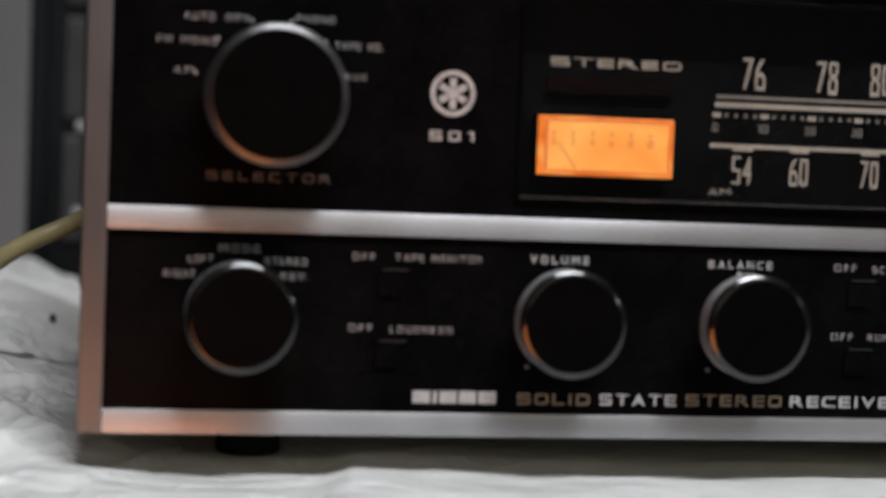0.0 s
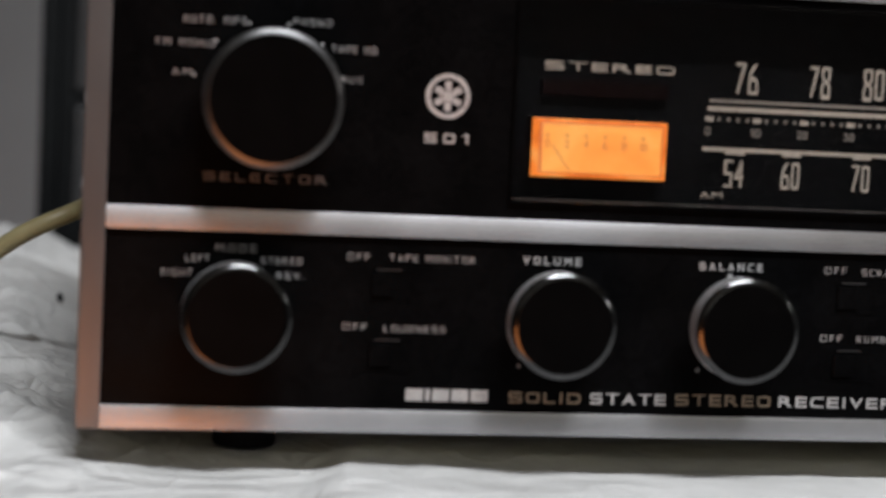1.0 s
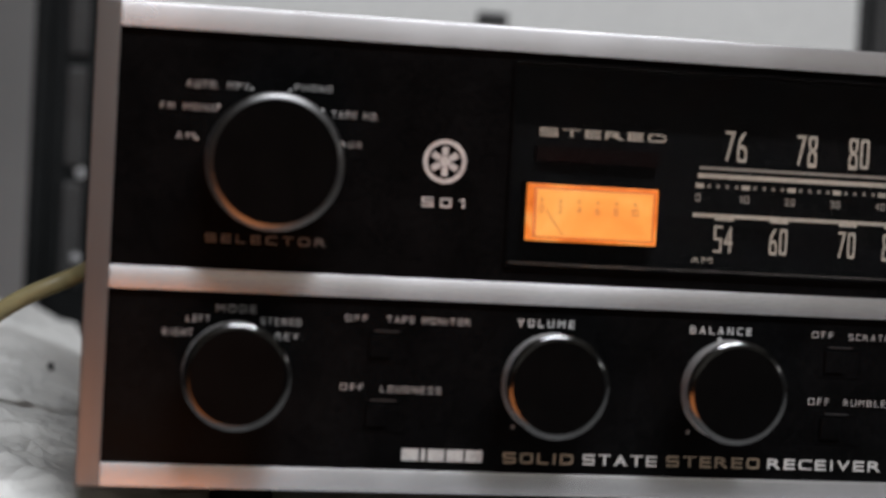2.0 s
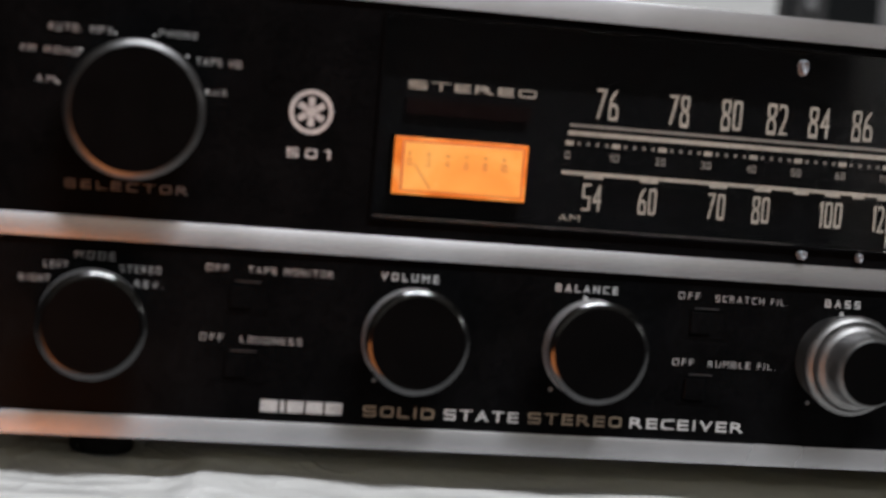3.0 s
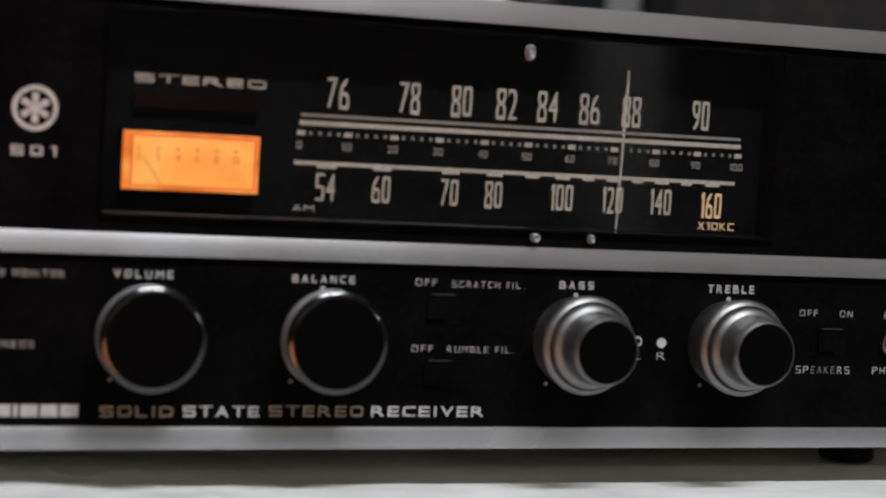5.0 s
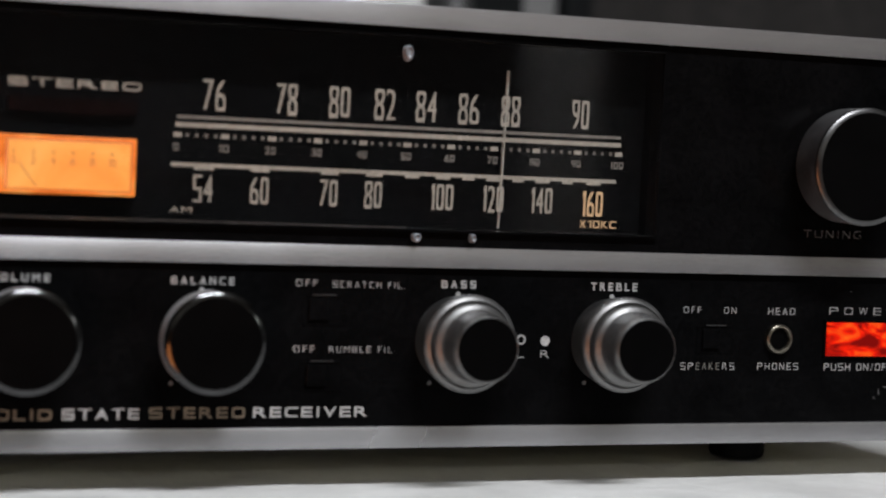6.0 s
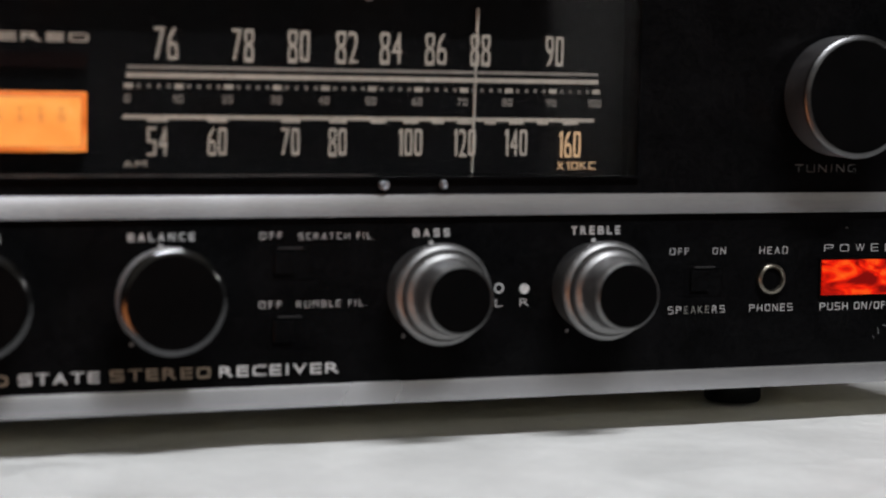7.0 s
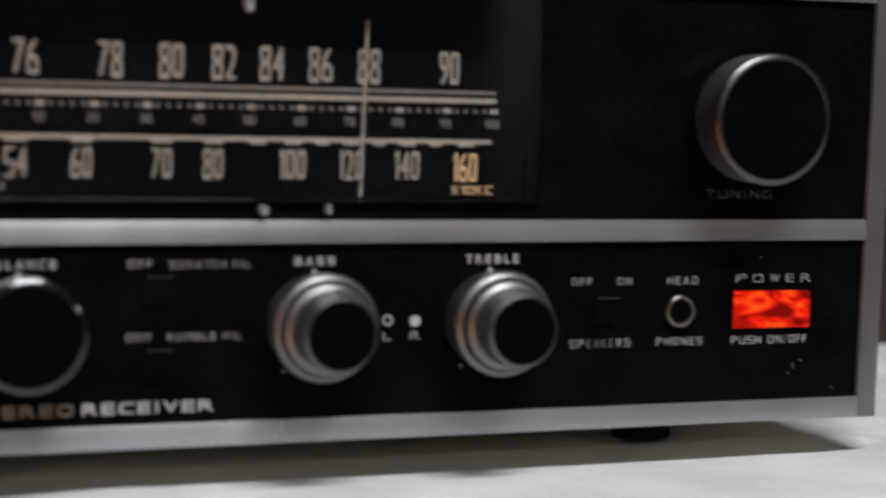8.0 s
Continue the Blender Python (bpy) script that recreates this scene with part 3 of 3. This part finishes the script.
for k in range(51):
    x = 0.0007 + 0.1251 * k / 50
    w, h, mat = (0.0011, 0.0006, CREAM) if k % 5 == 0 else (0.0004, 0.00045, CREAM_DIM)
    strip("tick", x - w, x + w, -0.0027 - h, -0.0027 + h, FRONT, mat, WIN)
for k in range(11):
    x, w = 0.0004 + 0.1250 * k / 10, (0.0007, 0.0014, 0.0020)[len(str(k * 10)) - 1]
    lettering(str(k * 10), x - w, x + w, -0.0068, -0.0048, FRONT, CREAM_DIM, WIN, 0.02, "numeral")
strip("edge_line", -0.0486, 0.0640, -0.0249, -0.0246, FRONT, EDGE, WIN)
# tuning pointer
PTR = part("pointer", box(0.0932, 0.0939, 0.0064, 0.0072, zz(-0.0246), zz(0.0189), 0.0002), CREAM, RECEIVER, "thin pale tuning pointer behind the glass")
for v in PTR.data.vertices:
    v.co.x += 0.0009 * (v.co.z - zz(-0.0246)) / 0.0435


def clip(x, z, w, h):
    """A small clear clip that holds the dial glass."""
    bm = bmesh.new()
    rings = []
    for r, d in ((1.0, 0.0), (0.95, 0.0005), (0.72, 0.0009), (0.5, 0.0006), (0.42, 0.0003)):
        ring = []
        for k in range(28):
            a = 2 * math.pi * k / 28
            taper = 1 - 0.28 * (1 - math.sin(a)) / 2 * r
            ring.append(bm.verts.new((x + w * r * taper * math.cos(a), PANEL_Y - 0.0019 - d, zz(z + h * r * math.sin(a) + h * 0.25 * (1 - r)))))
        rings.append(ring)
    for p, q in zip(rings, rings[1:]):
        for k in range(28):
            bm.faces.new((p[k], p[(k + 1) % 28], q[(k + 1) % 28], q[k]))
    back = [bm.verts.new((v.co.x, PANEL_Y + 0.0004, v.co.z)) for v in rings[0]]
    for k in range(28):
        bm.faces.new((back[k], back[(k + 1) % 28], rings[0][(k + 1) % 28], rings[0][k]))
    bm.faces.new(rings[-1])
    bmesh.ops.recalc_face_normals(bm, faces=bm.faces[:])
    return part("clip", bm, CLIP, RECEIVER, "small pale clip at the dial's edge")


clip(0.0622, 0.0217, 0.0013, 0.0021)
clip(0.0668, -0.0274, 0.0013, 0.0012)
clip(0.0831, -0.0272, 0.0008, 0.0012)


# amber meter: a lit box behind the panel, with a raised rim, scale and needle
def meter():
    x0, x1, z0, z1, f = -0.0437, -0.0086, -0.0192, -0.0044, 0.0052
    m = part("meter", box(x0, x1, f - 0.0010, f, zz(z0), zz(z1), 0.0004), METER_RIM, RECEIVER, "glowing amber signal meter")
    part("meter_housing", box(x0 - 0.0002, x1 + 0.0002, f - 0.0006, BACK - 0.0002, zz(z0 - 0.0002), zz(z1 + 0.0002)), DIAL_BACK, m, "black meter housing")
    bm = box(x0 + 0.0026, x1 - 0.0016, f - 0.0013, f - 0.0009, zz(z0 + 0.0014), zz(z1 - 0.0014), 0.0003)
    part("meter_face", bm, METER, m, "bright amber meter face")
    bm = bmesh.new()
    y0, y1 = f - 0.00142, f - 0.0009
    box(x0 + 0.0019, x0 + 0.0026, y0, y1, zz(z0 + 0.001), zz(z1 - 0.001), bm=bm)
    box(x0 + 0.0026, x1 - 0.0014, y0, y1, zz(z1 - 0.0014), zz(z1 - 0.0009), bm=bm)
    box(x0 + 0.0026, x1 - 0.0014, y0, y1, zz(z0 + 0.0009), zz(z0 + 0.0012), bm=bm)
    box(x1 - 0.0014, x1 - 0.0011, y0, y1, zz(z0 + 0.0009), zz(z1 - 0.0011), bm=bm)
    part("meter_border", bm, METER_INK, m)
    for k, s in enumerate(("0", "2", "4", "6", "8", "10")):
        x, w = -0.0398 + 0.00497 * k, 0.0006 if k < 5 else 0.0010
        lettering(s, x - w, x + w, -0.0117, -0.0098, f - 0.0013, METER_INK, m, 0.0, "numeral")
        part("tick", box(x - 0.0003, x + 0.0003, f - 0.00140, f - 0.0012, zz(-0.0090), zz(-0.0083)), METER_INK, m)
    needle = box(-0.00012, 0.00012, f - 0.0016, f - 0.0014, -0.0039, 0.0039)
    bmesh.ops.transform(needle, matrix=Matrix.Translation((-0.0362, 0, zz(-0.0143))) @ Matrix.Rotation(radians(-36), 4, "Y"), verts=needle.verts[:])
    part("needle", needle, METER_INK, m, "thin dark meter needle")


meter()
strip("indicator_lens", -0.0410, -0.0080, 0.0015, 0.0052, BACK - 0.0002, RED_LENS, RECEIVER, 0.002)

# ---- knobs ----
def knob(x, z, cap, radius, foot, depth, skirt, label, side, rim_metal):
    """A turned knob: a narrow foot, a metal-sided skirt, and a polished chamfer down to the flat cap."""
    c, w = (x, KNOB_Y, zz(z)), radius - cap
    low = depth - 0.0010 - 0.55 * w
    body = part("knob", lathe([(foot, 0.0002), (foot, low - skirt - 0.0008), (radius * 0.97, low - skirt), (radius * 0.985, low - skirt + 0.0006), (radius * 0.998, low - 0.0008), (radius, low - 0.0003), (cap, low)], c, steps=96), side, RECEIVER, label)
    sharp_smooth(body, 50)
    rim, r, d = [(radius + 0.00005, low - 0.0005)], radius + 0.00005, low
    for tilt in (78, 60, 36, 34, 32, 29, 24, 23, 22, 19):
        step = w * (0.03 if tilt > 50 else 0.1175)
        rim.append((r, d))
        r, d = r - step, d + step * math.tan(radians(tilt))
    rim.append((cap, d))
    ring = part("ring", lathe(rim + [(cap - 0.0001, d - 0.00015)], c, steps=96, cap_last=False), rim_metal, body, "polished metal rim")
    sharp_smooth(ring, 60)
    part("cap", lathe([(cap - 0.00005, d - 0.0008), (cap - 0.00005, d - 0.00014), (cap - 0.0005, d - 0.0001)], c, steps=72), CAP, body, "flat black knob cap")
    return body


KZ = -0.0550
knob(-0.1104, -0.0027, 0.0151, 0.0167, 0.0135, 0.0192, 0.0105, "large round black selector knob with a metal rim", DARK_METAL, SATIN_RIM)
knob(0.1973, -0.0029, 0.0154, 0.0168, 0.0127, 0.0192, 0.0115, "large round black tuning knob with a metal rim", DARK_METAL, SATIN_RIM)
knob(-0.1171, KZ + 0.0002, 0.0117, 0.0131, 0.0097, 0.0198, 0.0075, "round black mode knob with a metal rim", SIDE_METAL, RIM)
knob(-0.0377, KZ + 0.0004, 0.0117, 0.0131, 0.0097, 0.0198, 0.0075, "round black volume knob with a metal rim", SIDE_METAL, RIM)
knob(0.0090, KZ + 0.0004, 0.0117, 0.0131, 0.0097, 0.0198, 0.0075, "round black balance knob with a metal rim", SIDE_METAL, RIM)


def double_knob(x, z, label):
    c = (x, KNOB_Y, zz(z))
    outer = part("knob", lathe([(0.0116, 0.0002), (0.0118, 0.0012), (0.0131, 0.0100), (0.0133, 0.0119), (0.0131, 0.0125), (0.0126, 0.0130), (0.0119, 0.0134), (0.0117, 0.0128), (0.0105, 0.0127)], c, steps=96), CHROME, RECEIVER, label)
    sharp_smooth(outer, 40)
    inner = part("inner_knob", lathe([(0.0113, 0.0121), (0.0113, 0.0148), (0.0111, 0.0155), (0.0106, 0.0159), (0.0098, 0.0162), (0.0095, 0.0167), (0.0094, 0.0218), (0.0092, 0.0234), (0.0088, 0.0244), (0.0084, 0.0248), (0.0082, 0.0246)], c, steps=96), CHROME, outer, "smaller spun metal knob")
    sharp_smooth(inner, 40)
    part("cap", lathe([(0.0083, 0.0244), (0.0081, 0.0250)], c, steps=72), CAP, outer, "flat black knob cap")
    return outer


double_knob(0.0803, KZ, "stepped spun metal bass knob with a black cap")
double_knob(0.1267, KZ, "stepped spun metal treble knob with a black cap")

# ---- lettering on the panel ----
P = PANEL_Y


def word(body, x0, x1, z0, z1, mat=PRINT, weight=-0.013, gap=0.55):
    trim = 0.06 * (z1 - z0)
    return lettering(body, x0, x1, z0 + trim, z1 - trim, P, mat, FACE, weight, gap=gap)


word("AUTO. MPX", -0.1317, -0.1163, 0.0145, 0.0165)
word("FM MONO", -0.1378, -0.1238, 0.0088, 0.0107)
word("AM", -0.1338, -0.1292, 0.0017, 0.0036)
word("PHONO", -0.1050, -0.0957, 0.0151, 0.0170)
word("TAPE HD.", -0.0955, -0.0836, 0.0090, 0.0110)
word("AUX", -0.0929, -0.0875, 0.0018, 0.0036)
# SELECTOR is only partly lit; its dimness is put into the print colour
word("SELECTOR", -0.1254, -0.0953, -0.0234, -0.0210, PRINT_DIM, 0.02, 0.45)
lettering("STEREO", -0.0424, -0.0090, 0.0077, 0.0098, FRONT, CREAM, WIN, 0.042)
word("501", -0.0716, -0.0606, -0.0120, -0.0092, PRINT, 0.035)
word("MODE", -0.1216, -0.1117, -0.0406, -0.0385, PRINT, -0.006)
word("LEFT", -0.1289, -0.1231, -0.0432, -0.0413)
word("RIGHT", -0.1346, -0.1272, -0.0468, -0.0449)
word("STEREO", -0.1106, -0.1005, -0.0433, -0.0414)
word("REV.", -0.1066, -0.0998, -0.0469, -0.0450)
word("VOLUME", -0.0451, -0.0301, -0.0413, -0.0390, PRINT, 0.03)
word("BALANCE", 0.0008, 0.0176, -0.0413, -0.0390, PRINT, 0.03)
word("BASS", 0.0753, 0.0855, -0.0411, -0.0387, PRINT, 0.03)
word("TREBLE", 0.1201, 0.1345, -0.0411, -0.0385, PRINT, 0.03)
word("OFF", -0.0894, -0.0838, -0.0416, -0.0397)
word("TAPE MONITOR", -0.0788, -0.0573, -0.0416, -0.0397)
word("OFF", -0.0898, -0.0839, -0.0590, -0.0571)
word("LOUDNESS", -0.0795, -0.0640, -0.0592, -0.0573)
word("OFF", 0.0343, 0.0402, -0.0412, -0.0392)
word("SCRATCH FIL.", 0.0445, 0.0650, -0.0414, -0.0395)
word("OFF", 0.0343, 0.0401, -0.0588, -0.0568)
word("RUMBLE FIL.", 0.0442, 0.0631, -0.0588, -0.0569)
word("OFF", 0.1496, 0.1553, -0.0470, -0.0449)
word("ON", 0.1627, 0.1667, -0.0470, -0.0449)
word("SP", 0.1496, 0.1535, -0.0633, -0.0610)
# middle letters in a dimmer tone
word("EAKE", 0.1545, 0.1622, -0.0633, -0.0610, CREAM_DIM)
word("RS", 0.1631, 0.1670, -0.0633, -0.0610)
word("HEAD", 0.1773, 0.1862, -0.0472, -0.0449)
word("PHONES", 0.1747, 0.1883, -0.0633, -0.0610)
word("POWER", 0.1979, 0.2207, -0.0469, -0.0445, PRINT, -0.022, 0.75)
word("PUSH ON/OFF", 0.1971, 0.2202, -0.0635, -0.0611, PRINT, -0.004, 0.4)
word("TUNING", 0.1876, 0.2071, -0.0244, -0.0219, PRINT_DIM, -0.02, 0.5)
word("L", 0.0986, 0.1007, -0.0600, -0.0577)
word("R", 0.1057, 0.1083, -0.0600, -0.0577)
word("SOLID", -0.0471, -0.0284, -0.0765, -0.0733, PRINT_GOLD, 0.032, 0.28)
word("STATE", -0.0260, -0.0061, -0.0764, -0.0732, PRINT, 0.032, 0.28)
word("STEREO", -0.0036, 0.0219, -0.0763, -0.0730, PRINT_GOLD, 0.032, 0.28)
word("RECEIVER", 0.0241, 0.0556, -0.0762, -0.0730, PRINT, 0.032, 0.28)

# maker's mark as plain blocks
x = -0.0733
for w in (0.0044, 0.0011, 0.0043, 0.0043, 0.0044):
    strip("mark_block", x, x + w, -0.0763, -0.0732, P, PRINT, FACE)
    x += w + 0.0006


def ring_bm(x, z, r0, r1, y, depth=0.00008, steps=64):
    return lathe([(r0, 0), (r0, depth), (r1, depth), (r1, 0)], (x, y, zz(z)), steps=steps, cap_last=False)


# emblem: a ring round plain petals
part("emblem", ring_bm(-0.0662, -0.0002, 0.0044, 0.0056, P), PRINT, FACE, "round pale emblem")
part("emblem_hub", disc_bm(-0.0662, zz(-0.0002), 0.0014, P, P - 0.00007, 24), PRINT, FACE)
for k in range(6):
    bm = box(-0.0008, 0.0008, P - 0.00007, P, 0.0015, 0.0037)
    bmesh.ops.transform(bm, matrix=Matrix.Translation((-0.0662, 0, zz(-0.0002))) @ Matrix.Rotation(radians(60 * k), 4, "Y"), verts=bm.verts[:])
    part("emblem_petal", bm, PRINT, FACE)
part("dot", disc_bm(0.1069, zz(-0.0552), 0.0014, P, P - 0.00007), PRINT, FACE)
part("ring_mark", ring_bm(0.0996, -0.0549, 0.0009, 0.0014, P), PRINT, FACE)
for x in (-0.0377, 0.0090, 0.0803, 0.1267):
    part("dot", disc_bm(x - 0.0072, zz(KZ - 0.0119), 0.0006, P, P - 0.00007, 16), PRINT_DIM, FACE)
for x in (0.0090, 0.0803, 0.1267):
    part("dot", disc_bm(x, zz(-0.0426), 0.0007, P, P - 0.00007, 16), PRINT, FACE)
for a in (-74, -44, -16, 13, 42, 72):
    s, c = math.sin(radians(a)), math.cos(radians(a))
    part("dot", disc_bm(-0.1104 + 0.0189 * s, zz(-0.0031 + 0.0189 * c), 0.0004, P, P - 0.00007, 12), PRINT, FACE)


# slide switches: black sliders in shallow slots
def slide_switch(x, z):
    s = part("slide_switch", holed(x - 0.0062, x + 0.0062, P - 0.0002, P, z - 0.0042, z + 0.0042, (x - 0.0054, x + 0.0054, z - 0.0034, z + 0.0034)), BLACK, RECEIVER, "small black slide switch")
    part("slider", box(x - 0.0046, x + 0.0010, P - 0.0010, P, zz(z - 0.0028), zz(z + 0.0030), 0.0003), BLACK, s)
    # highlight along the slot's top lip, put in as a thin paler strip
    part("slot_glint", box(x - 0.0034, x + 0.0030, P - 0.0004, P - 0.0002, zz(z + 0.0037), zz(z + 0.0040)), CASE, s, "paler strip for the light on the slot's upper lip")


for x, z in ((-0.0785, -0.0475), (-0.0785, -0.0650), (0.0425, -0.0472), (0.0425, -0.0648)):
    slide_switch(x, z)
slide_switch(0.1605, -0.0542)

# headphone jack
j = part("headphone_jack", lathe([(0.0043, 0.0), (0.0043, 0.0014), (0.0040, 0.0019), (0.0034, 0.0020), (0.0031, 0.0016), (0.0030, 0.0002)], (0.1807, P, zz(-0.0540)), steps=64, cap_last=True), JACK, RECEIVER, "worn nickel headphone jack ring")
sharp_smooth(j, 50)
part("socket", disc_bm(0.1807, zz(-0.0540), 0.00305, P - 0.0003, P - 0.0009, 40), CAP, j, "dark jack hole")

# power button
b = part("power_button", box(0.1970, 0.2203, P - 0.0012, P + 0.0008, zz(-0.0590), zz(-0.0491), 0.0004), POWER, RECEIVER, "glowing red power button")
bm = bmesh.new()
for x0, x1, z0, z1 in ((0.1963, 0.2210, -0.0490, -0.0484), (0.1963, 0.2210, -0.0597, -0.0591), (0.1963, 0.1969, -0.0591, -0.0490), (0.2204, 0.2210, -0.0591, -0.0490)):
    box(x0, x1, P - 0.0007, P + 0.0003, zz(z0), zz(z1), bm=bm)
part("button_surround", bm, CAP, b)
# scuffs on the panel
for x, z, l, a in ((0.2186, -0.0683, 0.0007, 20), (0.2165, -0.0697, 0.0009, 80), (0.2150, -0.0715, 0.0004, 60), (0.2290, -0.0760, 0.0005, 10), (0.2050, -0.0400, 0.0004, 0)):
    bm = box(-l, l, P - 0.00004, P, -0.00012, 0.00012)
    bmesh.ops.transform(bm, matrix=Matrix.Translation((x, 0, zz(z))) @ Matrix.Rotation(radians(a), 4, "Y"), verts=bm.verts[:])
    part("scuff", bm, PRINT_DIM, FACE)


# ---- behind the receiver ----
def rack():
    t = thing("equipment_rack", (0.07, 0.70, ZF), "tall black equipment rack with bolted rails behind the receiver", "rack")
    y = 0.56
    part("side_panel", box(-0.1855, -0.176, y - 0.004, 1.0, ZF, 0.85, 0.002), RACK, t)
    part("rail", box(-0.1757, -0.1500, y, y + 0.03, ZF, 0.85, 0.001), RACK, t)
    for z0, z1 in ((0.02, 0.075), (0.084, 0.136), (0.143, 0.19), (0.196, 0.30)):
        part("rail_cover", box(-0.1675, -0.1570, y - 0.003, y - 0.0002, z0, z1, 0.001), RACK_GREY, t, "grey rail cover")
    part("rail", box(0.2705, 0.3345, y, y + 0.03, ZF, 0.85, 0.001), RACK, t)
    part("rail_cover", box(0.2710, 0.2765, y - 0.003, y - 0.0002, ZF, 0.85, 0.001), RACK_GREY, t, "grey rail edge")
    part("rail_cover", box(0.2800, 0.3005, y - 0.003, y - 0.0002, 0.10, 0.5, 0.001), RACK_GREY, t, "grey rail cover")
    for x, z in ((-0.1585, 0.080), (-0.1590, 0.035), (0.2905, 0.168), (-0.1612, 0.21), (0.2905, 0.262)):
        bolt = part("bolt", lathe([(0.0030, 0.0), (0.0030, 0.0015), (0.0023, 0.0026), (0.0011, 0.0030)], (x, y - 0.003, z), steps=24), BOLT, t, "bright steel bolt")
        sharp_smooth(bolt, 60)
    part("post", box(0.3360, 0.3610, y + 0.01, y + 0.04, ZF, 0.85, 0.003), RACK_LIGHT, t, "pale metal post")
    part("side_panel", box(0.3620, 0.3815, y + 0.004, 1.0, ZF, 0.85, 0.002), RACK, t)
    part("shelf", box(-0.176, 0.362, y + 0.02, 1.0, -0.02, 0.0, 0.001), RACK, t)


rack()


def plate_unit():
    t = thing("rack_unit", (0.07, 0.64, 0.0), "pale grey flat-fronted unit mounted in the rack", "equipment")
    part("front_plate", box(-0.1495, 0.2702, 0.556, 0.562, 0.004, 0.32, 0.001), WHITE_PLATE, t, "pale enamelled front plate")
    part("body", box(-0.145, 0.266, 0.5622, 0.80, 0.004, 0.31), RACK, t)
    part("label_strip", box(0.050, 0.067, 0.5545, 0.5558, 0.172, 0.180, 0.0004), RACK_GREY, t, "small grey badge")


plate_unit()


def cabinet():
    t = thing("cabinet", (0.64, 0.80, ZF), "dark brown cabinet with a grey felt top pad", "cabinet")
    part("body", box(0.384, 0.90, 0.60, 1.0, ZF, 0.150, 0.004), BROWN, t, "dark brown wooden body")
    part("pad", box(0.386, 0.90, 0.605, 1.0, 0.1505, 0.30, 0.008), GREY_CLOTH, t, "dark grey felt pad")


cabinet()


def cable():
    """A yellowed cable that leaves the receiver's back and bows down to the sheet."""
    cu = bpy.data.curves.new("cable", "CURVE")
    cu.dimensions, cu.bevel_depth, cu.bevel_resolution = "3D", 0.0029, 4
    s = cu.splines.new("NURBS")
    pts = ((-0.10, 0.262, 0.055), (-0.125, 0.26, 0.060), (-0.145, 0.18, 0.0555), (-0.157, 0.15, 0.0500), (-0.171, 0.15, 0.0443), (-0.182, 0.15, 0.0370), (-0.200, 0.16, 0.021), (-0.225, 0.19, 0.006), (-0.26, 0.24, 0.0035), (-0.30, 0.30, 0.0035))
    s.points.add(len(pts) - 1)
    for p, q in zip(s.points, pts):
        p.co = (*q, 1)
    s.use_endpoint_u, s.order_u, s.resolution_u = True, 4, 10
    ob = new("tmp", cu)
    me = bpy.data.meshes.new_from_object(ob.evaluated_get(bpy.context.evaluated_depsgraph_get()))
    bpy.data.objects.remove(ob)
    for p in me.polygons:
        p.use_smooth = True
    me.materials.clear()
    me.materials.append(CABLE)
    tagged(new("cable", me), "yellowed cable bowing over the sheet behind the receiver", "cable")


cable()


def added_amber_glow():
    """An unseen amber emitter in lamp form, added for the warm reflections in the trim and the knobs."""
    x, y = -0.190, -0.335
    t = thing("added_amber_glow", (x, y, ZF), "added unseen amber glowing form for the warm reflections", "lamp")
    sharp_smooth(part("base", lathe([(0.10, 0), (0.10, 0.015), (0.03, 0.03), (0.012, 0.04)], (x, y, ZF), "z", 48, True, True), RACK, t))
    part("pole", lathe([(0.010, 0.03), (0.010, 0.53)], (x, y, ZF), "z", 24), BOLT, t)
    sharp_smooth(part("shade", lathe([(0.122, -0.272), (0.124, -0.262), (0.099, -0.028), (0.095, -0.022)], (x, y, 0), "z", 64, True, True), SHADE, t, "added amber glowing surface"))


added_amber_glow()


def added_bulb():
    """An unseen bare bulb on a made-up pole, off to the side, added for a bright dot on the knobs' rims."""
    x, y, z = 1.29, -0.92, 0.40
    t = thing("added_bulb", (x, y, ZF), "added unseen bare bulb on a pole, for dots on the knob rims", "lamp")
    sharp_smooth(part("base", lathe([(0.12, 0), (0.12, 0.012), (0.03, 0.026), (0.012, 0.035)], (x, y, ZF), "z", 48, True, True), RACK, t))
    part("pole", lathe([(0.009, 0.03), (0.009, z - ZF - 0.085)], (x, y, ZF), "z", 24), BOLT, t)
    sharp_smooth(part("socket", lathe([(0.016, -0.088), (0.020, -0.080), (0.020, -0.052), (0.014, -0.046)], (x, y, z), "z", 32, True, True), RACK, t))
    profile = [(0.013, -0.046)] + [(0.042 * math.cos(radians(a)), 0.042 * math.sin(radians(a))) for a in range(-70, 90, 10)] + [(0.002, 0.0419)]
    sharp_smooth(part("bulb", lathe(profile, (x, y, z), "z", 40), BULB, t, "lit round bulb"), 60)


added_bulb()
